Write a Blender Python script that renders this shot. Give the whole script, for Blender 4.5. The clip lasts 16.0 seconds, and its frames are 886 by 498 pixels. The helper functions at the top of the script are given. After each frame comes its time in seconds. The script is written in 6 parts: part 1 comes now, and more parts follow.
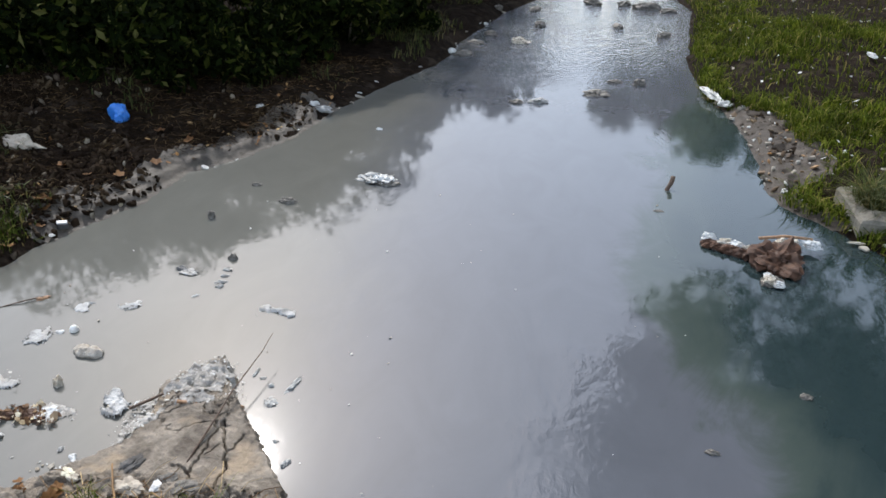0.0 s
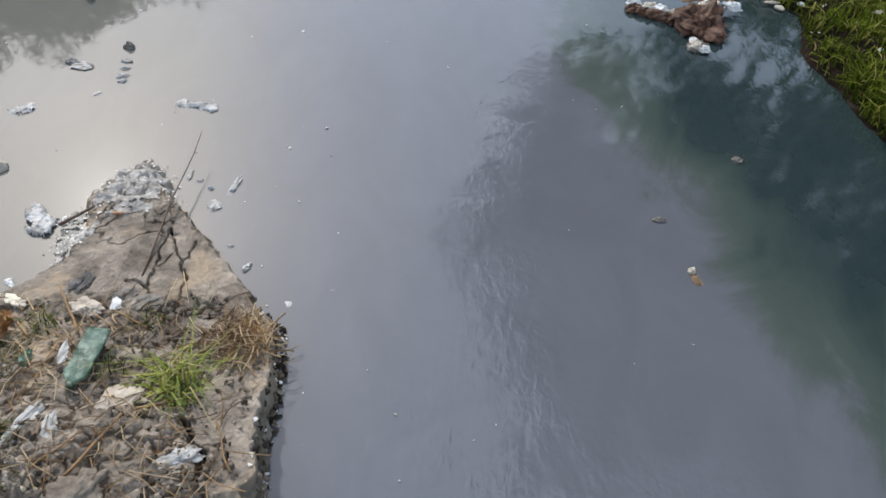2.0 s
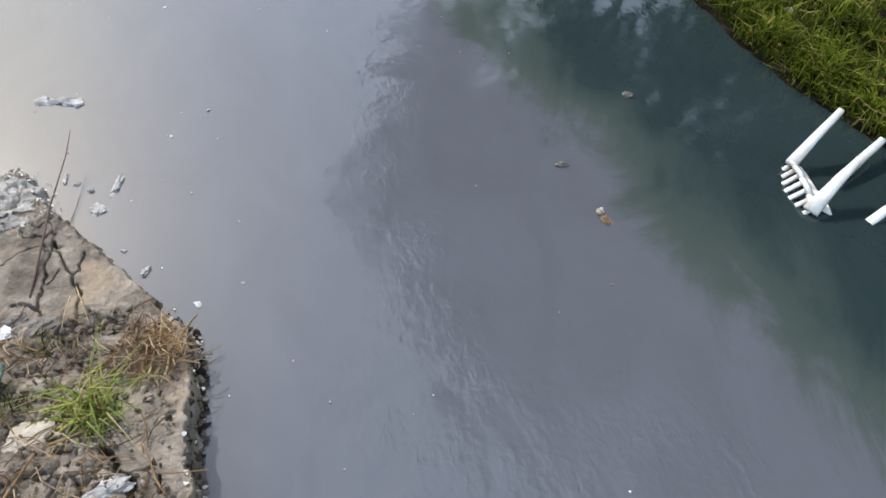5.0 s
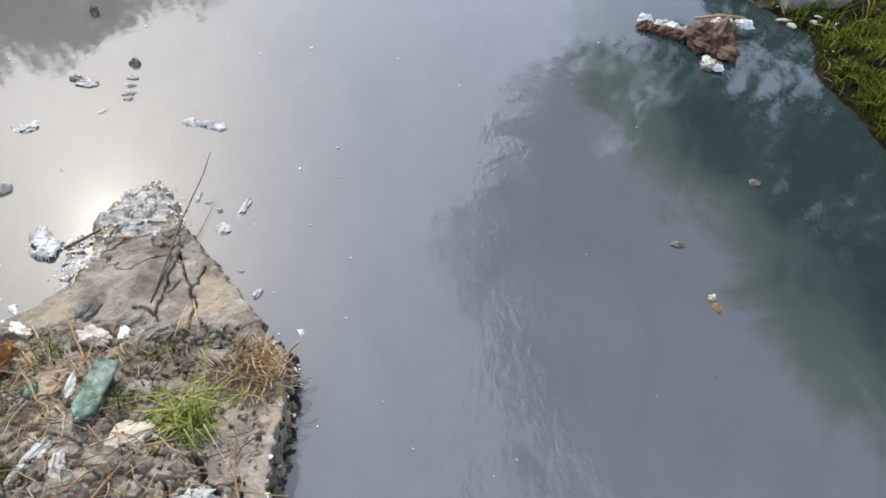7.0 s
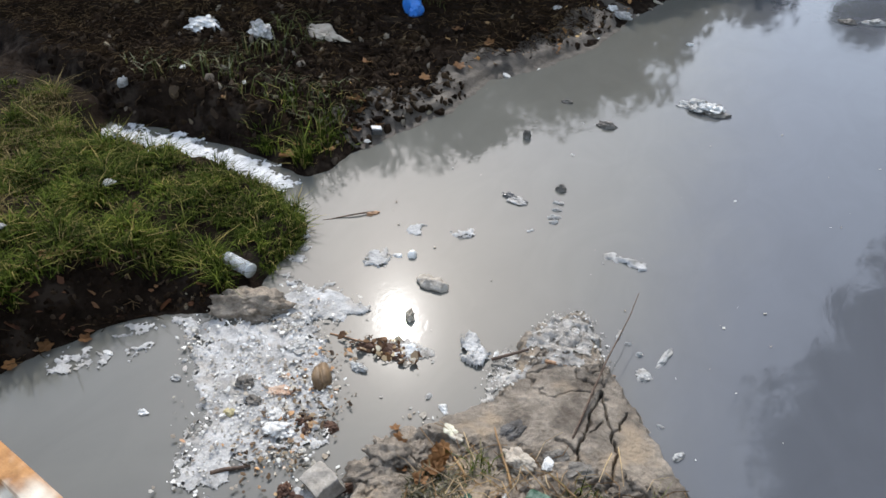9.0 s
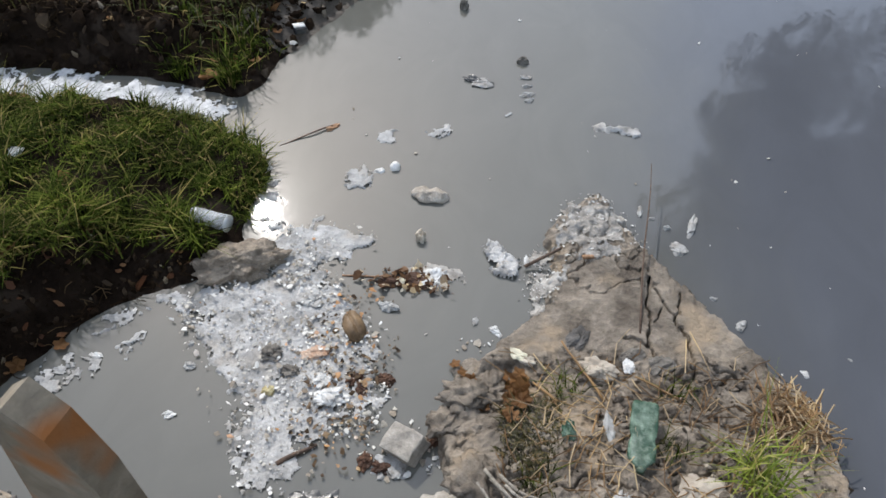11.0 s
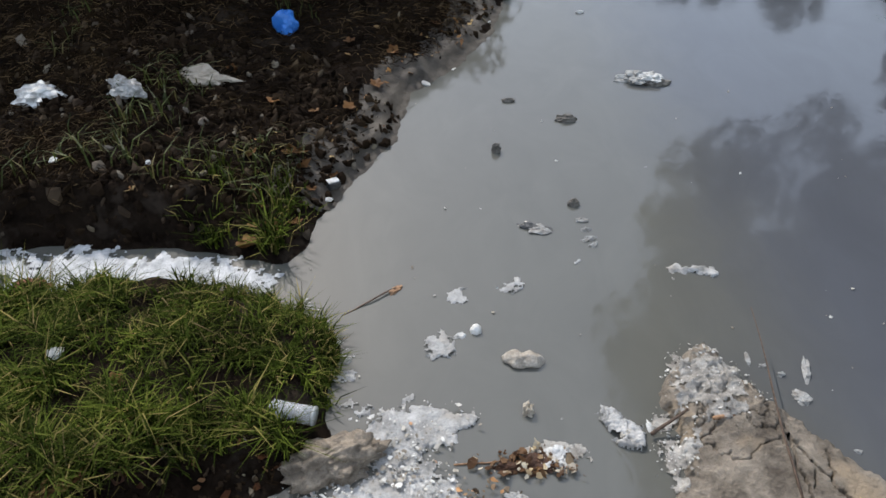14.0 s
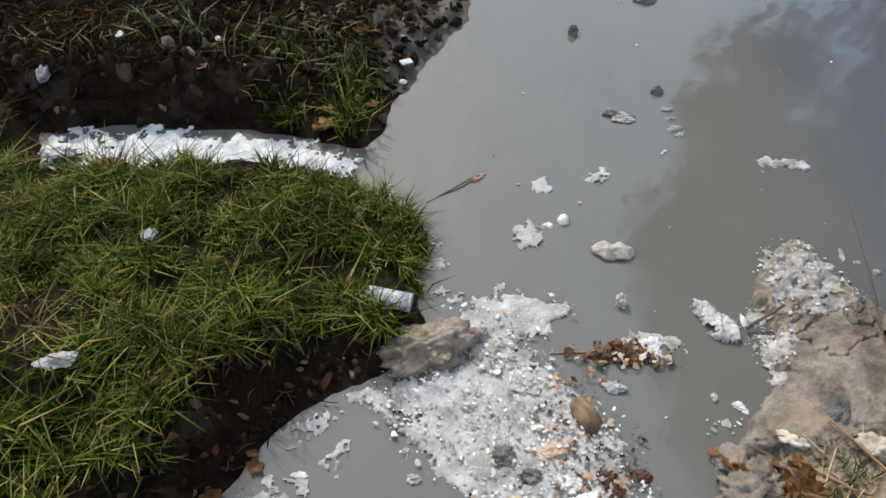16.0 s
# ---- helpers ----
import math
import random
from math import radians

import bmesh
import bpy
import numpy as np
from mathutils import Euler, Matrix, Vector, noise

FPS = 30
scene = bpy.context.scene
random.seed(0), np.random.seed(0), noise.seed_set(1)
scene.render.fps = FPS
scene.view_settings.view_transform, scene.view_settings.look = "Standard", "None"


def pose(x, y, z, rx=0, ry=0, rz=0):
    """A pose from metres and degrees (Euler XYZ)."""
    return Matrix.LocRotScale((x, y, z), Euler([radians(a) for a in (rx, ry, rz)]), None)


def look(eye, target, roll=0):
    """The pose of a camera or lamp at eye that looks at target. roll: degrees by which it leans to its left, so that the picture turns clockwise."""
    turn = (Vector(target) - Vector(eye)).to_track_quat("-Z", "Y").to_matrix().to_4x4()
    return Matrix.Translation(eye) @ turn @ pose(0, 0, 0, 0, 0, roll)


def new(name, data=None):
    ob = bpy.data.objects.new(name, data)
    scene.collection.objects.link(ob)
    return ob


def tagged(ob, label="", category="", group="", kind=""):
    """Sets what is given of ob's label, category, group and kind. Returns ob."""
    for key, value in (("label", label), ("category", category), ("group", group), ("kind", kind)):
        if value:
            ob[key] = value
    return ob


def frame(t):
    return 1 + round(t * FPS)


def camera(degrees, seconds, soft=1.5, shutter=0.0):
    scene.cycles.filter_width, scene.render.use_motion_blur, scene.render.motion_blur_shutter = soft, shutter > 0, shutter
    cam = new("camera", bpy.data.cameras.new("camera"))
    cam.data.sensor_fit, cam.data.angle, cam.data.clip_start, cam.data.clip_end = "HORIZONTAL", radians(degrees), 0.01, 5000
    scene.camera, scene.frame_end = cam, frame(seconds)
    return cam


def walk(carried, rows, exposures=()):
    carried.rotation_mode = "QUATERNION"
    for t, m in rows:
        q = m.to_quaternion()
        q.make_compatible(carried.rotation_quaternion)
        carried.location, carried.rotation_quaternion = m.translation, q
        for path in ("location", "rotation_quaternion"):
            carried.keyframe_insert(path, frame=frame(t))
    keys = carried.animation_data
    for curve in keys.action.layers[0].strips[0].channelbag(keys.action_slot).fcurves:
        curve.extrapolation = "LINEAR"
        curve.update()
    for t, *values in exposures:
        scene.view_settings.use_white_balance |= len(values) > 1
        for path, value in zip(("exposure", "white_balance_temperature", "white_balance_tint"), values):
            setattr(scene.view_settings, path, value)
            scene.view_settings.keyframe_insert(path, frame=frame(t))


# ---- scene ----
cam = camera(60.2, 16.0, soft=1.6)
METRES, EYE, TILT, LEAN, TURN = 3.576, 2.525, 0.0, 0.0, 7.3
ROWS = [
    (0.0, 0.0, 0.0, 0.0, 0.58, -29.26, -1.03),
    (0.5, -0.0348, 0.0293, 0.0061, 0.65, -26.57, -0.85),
    (1.0, -0.0696, 0.0246, -0.0034, -4.96, -36.91, -1.54),
    (1.5, -0.0941, 0.025, -0.0067, -7.45, -42.18, -5.62),
    (2.0, -0.1059, 0.0502, -0.0113, -9.29, -45.82, -3.98),
    (2.5, -0.1166, 0.0716, -0.0201, -9.36, -50.25, -5.19),
    (3.0, -0.1379, 0.0771, -0.0215, -14.88, -52.88, -2.73),
    (3.5, -0.1359, 0.0822, -0.0192, -14.85, -52.0, -3.62),
    (4.0, -0.1206, 0.0808, -0.0168, -17.38, -50.11, -3.16),
    (4.2, -0.1188, 0.0825, -0.0175, -19.97, -49.84, -3.69),
    (6.3, -0.1113, 0.0836, -0.0155, -19.18, -45.08, -4.61),
    (6.5, -0.1115, 0.0822, -0.0142, -16.37, -44.94, -4.14),
    (7.0, -0.125, 0.0857, -0.0129, -9.38, -45.3, -4.38),
    (7.5, -0.1756, 0.0874, -0.0124, 1.71, -41.4, -2.48),
    (8.0, -0.2256, 0.094, -0.0136, 12.51, -38.13, -1.66),
    (8.2, -0.2437, 0.0995, -0.0133, 14.87, -37.17, -0.55),
    (10.3, -0.4446, 0.1929, -0.0235, 10.56, -43.38, -2.94),
    (10.5, -0.4633, 0.2053, -0.026, 10.09, -47.22, -3.43),
    (11.0, -0.513, 0.2129, -0.0267, -1.17, -47.87, 1.13),
    (11.5, -0.551, 0.2242, -0.026, -6.54, -46.63, -2.19),
    (12.0, -0.5929, 0.2618, -0.0346, -5.69, -48.1, 0.38),
    (12.5, -0.6263, 0.2874, -0.034, -10.99, -43.91, -1.02),
    (13.0, -0.6742, 0.2969, -0.0287, -16.4, -39.65, 0.85),
    (13.5, -0.6981, 0.313, -0.0311, -13.28, -40.6, -0.69),
    (14.0, -0.7075, 0.3323, -0.0305, -8.66, -39.72, 0.45),
    (14.5, -0.7229, 0.3388, -0.0349, -2.66, -45.29, -1.24),
    (15.0, -0.7672, 0.3436, -0.043, -7.15, -53.05, 0.05),
    (15.5, -0.7878, 0.3485, -0.0455, -12.03, -55.8, -3.35),
    (16.0, -0.795, 0.3593, -0.0388, -7.12, -48.32, 0.2),
]
walk(cam, [(t, pose(0, 0, EYE, TILT, LEAN, TURN) @ pose(METRES * x, METRES * y, METRES * z, 90 + pitch, roll, yaw)) for t, x, y, z, yaw, pitch, roll in ROWS],
     exposures=[(0.0, 0.36, 6600, 10), (1.0, 0.34, 6620, 10), (2.0, 0.26, 6600, 10), (4.2, 0.28, 6600, 10), (6.3, 0.62, 6600, 10), (7.5, 0.60, 6600, 10), (8.2, 0.42, 6600, 10), (10.3, 0.12, 6600, 10),
                (11.0, 0.06, 6650, 10), (15.0, -0.02, 6800, 10), (15.5, 0.06, 6850, 10), (16.0, 0.18, 6850, 10)])

# ---- light ----
SUN_AZ, SUN_EL = radians(-25.5), radians(43.0)
world = bpy.data.worlds.new("sky")
scene.world = world
world.use_nodes = True
wn = world.node_tree.nodes
sky = wn.new("ShaderNodeTexSky")
sky.sky_type = "NISHITA"
sky.sun_disc = False
sky.sun_elevation, sky.sun_rotation = SUN_EL, SUN_AZ
sky.air_density, sky.dust_density, sky.ozone_density = 1.1, 1.7, 1.5
wn["Background"].inputs["Strength"].default_value = 0.15
veil = wn.new("ShaderNodeMixRGB")  # thin high cloud over the whole sky
veil.blend_type = "ADD"
veil.inputs["Fac"].default_value = 1.0
veil.inputs["Color2"].default_value = (3.6, 4.05, 4.7, 1)
world.node_tree.links.new(sky.outputs[0], veil.inputs["Color1"])
world.node_tree.links.new(veil.outputs[0], wn["Background"].inputs["Color"])
TO_SUN = Vector((math.sin(SUN_AZ) * math.cos(SUN_EL), math.cos(SUN_AZ) * math.cos(SUN_EL), math.sin(SUN_EL)))
sun = new("sun", bpy.data.lights.new("sun", "SUN"))
sun.data.energy, sun.data.angle, sun.data.color = 3.1, radians(0.6), (1.0, 0.98, 0.955)
sun.matrix_world = look(TO_SUN * 60, (0, 0, 0))


# ---- number tools ----
def table(seed):
    return np.random.RandomState(seed).rand(256, 256)


TABLES = {}


def vnoise(x, y, seed=0):
    """Smooth value noise in 0..1 on arrays."""
    if seed not in TABLES:
        TABLES[seed] = table(seed)
    t = TABLES[seed]
    x, y = np.asarray(x, float), np.asarray(y, float)
    i, j = np.floor(x).astype(int), np.floor(y).astype(int)
    u, v = x - i, y - j
    u, v = u * u * (3 - 2 * u), v * v * (3 - 2 * v)
    a, b = t[i % 256, j % 256], t[(i + 1) % 256, j % 256]
    c, d = t[i % 256, (j + 1) % 256], t[(i + 1) % 256, (j + 1) % 256]
    return (a * (1 - u) + b * u) * (1 - v) + (c * (1 - u) + d * u) * v


def fbm(x, y, scale, seed=0, octaves=4, gain=0.5):
    """Fractal noise, about -1..1; scale is the size in metres of its largest lumps."""
    total, amp, norm, f = 0.0, 1.0, 0.0, 1.0 / scale
    for k in range(octaves):
        total = total + amp * (2 * vnoise(np.asarray(x) * f + 17.3 * k, np.asarray(y) * f - 9.1 * k, seed + k) - 1)
        norm += amp
        amp, f = amp * gain, f * 2.03
    return total / norm


def smooth(d, lo, hi):
    s = np.clip((np.asarray(d, float) - lo) / (hi - lo), 0, 1)
    return s * s * (3 - 2 * s)


def inside(x, y, poly):
    """Signed distance to a polygon, positive inside."""
    x, y = np.asarray(x, float), np.asarray(y, float)
    best, within = np.full(x.shape, 1e9), np.zeros(x.shape, bool)
    for (ax, ay), (bx, by) in zip(poly, poly[1:] + poly[:1]):
        ex, ey = bx - ax, by - ay
        k = np.clip(((x - ax) * ex + (y - ay) * ey) / (ex * ex + ey * ey + 1e-12), 0, 1)
        best = np.minimum(best, (x - ax - k * ex) ** 2 + (y - ay - k * ey) ** 2)
        cross = ((ay > y) != (by > y)) & (x < (bx - ax) * (y - ay) / (by - ay + 1e-12) + ax)
        within ^= cross
    return np.where(within, 1, -1) * np.sqrt(best)


def line_gap(x, y, pts):
    """Distance to an open line of points."""
    best = np.full(np.shape(x), 1e9)
    for (ax, ay), (bx, by) in zip(pts, pts[1:]):
        ex, ey = bx - ax, by - ay
        k = np.clip(((x - ax) * ex + (y - ay) * ey) / (ex * ex + ey * ey + 1e-12), 0, 1)
        best = np.minimum(best, np.hypot(x - ax - k * ex, y - ay - k * ey))
    return best


# ---- materials ----
def shader(name):
    m = bpy.data.materials.new(name)
    m.use_nodes = True
    nt = m.node_tree
    return m, nt, nt.nodes["Principled BSDF"]


def add(nt, kind, **values):
    n = nt.nodes.new(kind)
    for k, v in values.items():
        n.inputs[k.replace("_", " ")].default_value = v
    return n


def noise_node(nt, pos, scale, detail=5.0, rough=0.6, distort=0.0):
    n = add(nt, "ShaderNodeTexNoise", Scale=scale, Detail=detail, Roughness=rough, Distortion=distort)
    nt.links.new(pos, n.inputs["Vector"])
    return n.outputs["Fac"]


def ramp(nt, fac, stops):
    r = nt.nodes.new("ShaderNodeValToRGB")
    e = r.color_ramp.elements
    while len(e) < len(stops):
        e.new(0.5)
    for k, (p, c) in zip(e, stops):
        k.position, k.color = p, (*c, 1)
    nt.links.new(fac, r.inputs["Fac"])
    return r.outputs["Color"]


def mix(nt, fac, a, b, mode="MIX"):
    n = nt.nodes.new("ShaderNodeMixRGB")
    n.blend_type = mode
    for sock, v in ((n.inputs["Fac"], fac), (n.inputs["Color1"], a), (n.inputs["Color2"], b)):
        if isinstance(v, (int, float)):
            sock.default_value = v
        elif isinstance(v, tuple):
            sock.default_value = (*v, 1)
        else:
            nt.links.new(v, sock)
    return n.outputs["Color"]


def calc(nt, op, a, b=0.0, c=0.0, clamp=False):
    n = nt.nodes.new("ShaderNodeMath")
    n.operation, n.use_clamp = op, clamp
    for sock, v in zip(n.inputs, (a, b, c)):
        if isinstance(v, (int, float)):
            sock.default_value = v
        else:
            nt.links.new(v, sock)
    return n.outputs["Value"]


def position(nt):
    return nt.nodes.new("ShaderNodeNewGeometry").outputs["Position"]


def object_place(nt):
    return nt.nodes.new("ShaderNodeTexCoord").outputs["Object"]


def bump(nt, bsdf, height, strength, distance):
    b = add(nt, "ShaderNodeBump", Strength=strength, Distance=distance)
    nt.links.new(height, b.inputs["Height"])
    nt.links.new(b.outputs["Normal"], bsdf.inputs["Normal"])


def rough_stuff(name, dark, light, scale=12.0, rough=(0.6, 0.95), relief=0.01, third=None, fine=4.5, local=False, strength=0.7, gloss=0.3):
    """A matt, uneven natural surface with variation at two scales."""
    m, nt, b = shader(name)
    b.inputs["Specular IOR Level"].default_value = gloss
    pos = object_place(nt) if local else position(nt)
    big, small = noise_node(nt, pos, scale), noise_node(nt, pos, scale * fine, 6.0, 0.7)
    col = ramp(nt, big, [(0.32, dark), (0.68, light)])
    col = mix(nt, 0.55, col, ramp(nt, small, [(0.3, (0.35, 0.35, 0.35)), (0.7, (1.0, 1.0, 1.0))]), "MULTIPLY")
    if third:
        spot = noise_node(nt, pos, scale * 0.45, 3.0)
        col = mix(nt, ramp(nt, spot, [(0.56, (0, 0, 0)), (0.66, (1, 1, 1))]), col, third)
    nt.links.new(col, b.inputs["Base Color"])
    r = add(nt, "ShaderNodeMapRange", To_Min=rough[0], To_Max=rough[1])
    nt.links.new(small, r.inputs["Value"])
    nt.links.new(r.outputs["Result"], b.inputs["Roughness"])
    bump(nt, b, calc(nt, "MULTIPLY_ADD", small, 0.5, big), strength, relief)
    return m


def leafy(name, stops, rough=0.55, through_light=0.25, gloss=0.18, patchy=0.6):
    """Blades and leaves: every island takes its own colour out of the stops."""
    m, nt, b = shader(name)
    geo = nt.nodes.new("ShaderNodeNewGeometry")
    col = ramp(nt, geo.outputs["Random Per Island"], stops)
    patch = noise_node(nt, geo.outputs["Position"], 3.6, 4.0)
    col = mix(nt, patchy, col, ramp(nt, patch, [(0.33, (0.30, 0.24, 0.18)), (0.5, (0.8, 0.75, 0.6)), (0.68, (1.45, 1.35, 0.9))]), "MULTIPLY")
    nt.links.new(col, b.inputs["Base Color"])
    b.inputs["Roughness"].default_value = rough
    b.inputs["Specular IOR Level"].default_value = gloss
    out = nt.nodes["Material Output"]
    tr = nt.nodes.new("ShaderNodeBsdfTranslucent")
    nt.links.new(col, tr.inputs["Color"])
    ms = nt.nodes.new("ShaderNodeMixShader")
    ms.inputs[0].default_value = through_light
    nt.links.new(b.outputs[0], ms.inputs[1])
    nt.links.new(tr.outputs[0], ms.inputs[2])
    nt.links.new(ms.outputs[0], out.inputs["Surface"])
    return m


def plastic(name, colour, rough=0.35, grime_or_glint=(0.25, 0.22, 0.18), amount=0.6, scale=14.0, relief=0.004):
    """Dirty thin plastic; the second tone is dirt, on green bottle plastic painted highlights."""
    m, nt, b = shader(name)
    pos = position(nt)
    n1, n2 = noise_node(nt, pos, scale, 5.0), noise_node(nt, pos, scale * 5, 5.0)
    flecks = calc(nt, "MULTIPLY", ramp(nt, n1, [(0.42, (0, 0, 0)), (0.7, (1, 1, 1))]), amount)
    nt.links.new(mix(nt, flecks, colour, grime_or_glint), b.inputs["Base Color"])
    b.inputs["Roughness"].default_value = rough
    bump(nt, b, n2, 0.5, relief)
    return m


def water_material():
    """Murky waste water: three bodies of colour that mix along the stream, and small ripples."""
    m, nt, b = shader("murky_water")
    pos = position(nt)
    sep = nt.nodes.new("ShaderNodeSeparateXYZ")
    nt.links.new(pos, sep.inputs[0])
    x, y = sep.outputs["X"], sep.outputs["Y"]
    flow = nt.nodes.new("ShaderNodeMapping")  # clouds drawn out along the stream
    flow.inputs["Rotation"].default_value = (0, 0, radians(-14))
    flow.inputs["Scale"].default_value = (1.0, 0.55, 1.0)
    nt.links.new(pos, flow.inputs["Vector"])
    wob = noise_node(nt, pos, 0.9, 5.0, 0.55, 0.8)
    wob2 = noise_node(nt, flow.outputs["Vector"], 2.6, 5.0, 0.6, 1.2)
    wisp = noise_node(nt, flow.outputs["Vector"], 1.5, 6.0, 0.62, 2.2)
    shift = calc(nt, "MULTIPLY_ADD", calc(nt, "SUBTRACT", wob, 0.5), 0.8, calc(nt, "MULTIPLY", calc(nt, "SUBTRACT", wisp, 0.5), 1.0))
    # clear, teal water along the right bank: x > 1.75 - 0.26 y, beyond y = 5 it fades
    side = calc(nt, "ADD", calc(nt, "MULTIPLY_ADD", calc(nt, "MINIMUM", y, calc(nt, "SUBTRACT", 9.2, y)), 0.26, x), shift)
    clear = add(nt, "ShaderNodeMapRange", From_Min=1.62, From_Max=1.95)
    clear.interpolation_type = "SMOOTHSTEP"
    nt.links.new(side, clear.inputs["Value"])
    deeper = add(nt, "ShaderNodeMapRange", From_Min=1.85, From_Max=2.5)
    deeper.interpolation_type = "SMOOTHSTEP"
    nt.links.new(side, deeper.inputs["Value"])
    # tan, milky water on the left of the mud bar
    tan = add(nt, "ShaderNodeMapRange", From_Min=-1.75, From_Max=-0.6)
    tan.interpolation_type = "SMOOTHSTEP"
    nt.links.new(calc(nt, "MULTIPLY_ADD", shift, 0.5, x), tan.inputs["Value"])
    milk = mix(nt, tan.outputs["Result"], (0.112, 0.110, 0.096), (0.082, 0.087, 0.098))
    milk = mix(nt, 0.4, milk, ramp(nt, wob2, [(0.3, (0.8, 0.8, 0.8)), (0.7, (1.12, 1.12, 1.12))]), "MULTIPLY")
    shoal = mix(nt, wisp, (0.030, 0.043, 0.037), (0.058, 0.071, 0.063))
    deep = mix(nt, deeper.outputs["Result"], shoal, mix(nt, wob2, (0.011, 0.021, 0.022), (0.023, 0.035, 0.036)))
    nt.links.new(mix(nt, clear.outputs["Result"], milk, deep), b.inputs["Base Color"])
    b.inputs["Roughness"].default_value = 0.035
    b.inputs["IOR"].default_value = 1.53
    b.inputs["Coat Weight"].default_value = 0.035  # greasy film that spreads the sun's glitter
    b.inputs["Coat Roughness"].default_value = 0.2
    # ripples: a band of broken water in mid-stream, more towards the near side, rapids far up the stream
    fine = noise_node(nt, flow.outputs["Vector"], 26.0, 3.0, 0.55, 0.4)
    swell = noise_node(nt, pos, 5.0, 3.0, 0.5, 0.5)
    off = calc(nt, "ABSOLUTE", calc(nt, "SUBTRACT", calc(nt, "MULTIPLY_ADD", shift, 0.3, x), 0.25))
    band = calc(nt, "SUBTRACT", 1.0, calc(nt, "MULTIPLY", off, 2.2), clamp=True)
    low = add(nt, "ShaderNodeMapRange", From_Min=4.6, From_Max=3.2)
    nt.links.new(y, low.inputs["Value"])
    near = add(nt, "ShaderNodeMapRange", From_Min=2.2, From_Max=1.3)
    nt.links.new(y, near.inputs["Value"])
    mid = add(nt, "ShaderNodeMapRange", From_Min=-1.0, From_Max=-0.4)
    nt.links.new(x, mid.inputs["Value"])
    far = add(nt, "ShaderNodeMapRange", From_Min=8.0, From_Max=11.0)
    nt.links.new(y, far.inputs["Value"])
    broken = add(nt, "ShaderNodeMapRange", From_Min=0.40, From_Max=0.68, To_Min=0.15)
    nt.links.new(noise_node(nt, pos, 3.4, 3.0, 0.5, 0.5), broken.inputs["Value"])
    band = calc(nt, "MULTIPLY", band, broken.outputs["Result"])
    amount = calc(nt, "MULTIPLY", calc(nt, "MULTIPLY", band, low.outputs["Result"]), 0.34)
    amount = calc(nt, "MAXIMUM", amount, calc(nt, "MULTIPLY", calc(nt, "MULTIPLY", near.outputs["Result"], mid.outputs["Result"]), calc(nt, "MULTIPLY", broken.outputs["Result"], 0.34)))
    amount = calc(nt, "MAXIMUM", amount, far.outputs["Result"])
    height = calc(nt, "MULTIPLY", calc(nt, "MULTIPLY_ADD", fine, 0.6, calc(nt, "MULTIPLY", swell, 0.45)), calc(nt, "MULTIPLY_ADD", amount, 0.97, 0.03))
    bump(nt, b, height, 1.0, 0.02)
    return m


MUD = rough_stuff("grey_mud", (0.115, 0.093, 0.072), (0.40, 0.34, 0.27), 8.0, (0.55, 0.95), 0.03, third=(0.30, 0.235, 0.165), fine=6.0, strength=1.0, gloss=0.2)
SOIL = rough_stuff("dark_soil", (0.007, 0.0048, 0.0035), (0.028, 0.019, 0.013), 11.0, (0.7, 1.0), 0.05, third=(0.036, 0.027, 0.020), gloss=0.03)
SCUM = rough_stuff("dried_scum", (0.24, 0.235, 0.22), (0.62, 0.61, 0.59), 9.0, (0.45, 0.9), 0.010, third=(0.36, 0.335, 0.30), fine=11.0, strength=0.9)
FOAM = rough_stuff("white_foam", (0.42, 0.43, 0.43), (0.82, 0.82, 0.82), 14.0, (0.3, 0.7), 0.014, fine=5.0, strength=0.9)
STONE = rough_stuff("pale_stone", (0.26, 0.235, 0.20), (0.50, 0.46, 0.40), 18.0, (0.6, 0.95), 0.006, local=True)
WETSTONE = rough_stuff("wet_dark_stone", (0.07, 0.06, 0.05), (0.22, 0.20, 0.17), 20.0, (0.3, 0.8), 0.006, local=True)
CONCRETE = rough_stuff("old_concrete", (0.17, 0.15, 0.12), (0.33, 0.295, 0.235), 9.0, (0.7, 0.95), 0.006)
BROWN = rough_stuff("brown_rind", (0.10, 0.06, 0.03), (0.30, 0.20, 0.11), 14.0, (0.35, 0.7), 0.006)
RUSTLEAF = rough_stuff("rust_brown_pulp", (0.025, 0.012, 0.008), (0.13, 0.062, 0.034), 22.0, (0.4, 0.9), 0.012)
PALEPULP = rough_stuff("pale_pulp", (0.40, 0.33, 0.24), (0.72, 0.66, 0.56), 26.0, (0.4, 0.8), 0.01)
LAWN = leafy("sunlit_grass", [(0.0, (0.03, 0.05, 0.006)), (0.5, (0.080, 0.112, 0.012)), (0.88, (0.165, 0.195, 0.028)), (1.0, (0.36, 0.30, 0.13))], 0.8, 0.35, 0.04)
STRAW = leafy("dry_straw", [(0.0, (0.13, 0.075, 0.04)), (0.5, (0.34, 0.22, 0.125)), (1.0, (0.62, 0.50, 0.35))], 0.6, 0.1)
TWIG = rough_stuff("brown_twig", (0.22, 0.115, 0.06), (0.50, 0.30, 0.17), 60.0, (0.5, 0.9), 0.002)
REED = rough_stuff("dark_reed", (0.06, 0.04, 0.03), (0.17, 0.11, 0.075), 60.0, (0.5, 0.9), 0.002)
GRASS = leafy("green_grass", [(0.0, (0.010, 0.015, 0.003)), (0.5, (0.048, 0.074, 0.011)), (0.82, (0.130, 0.165, 0.031)), (0.93, (0.22, 0.20, 0.068)), (1.0, (0.36, 0.28, 0.13))], 0.8, 0.3, 0.04)
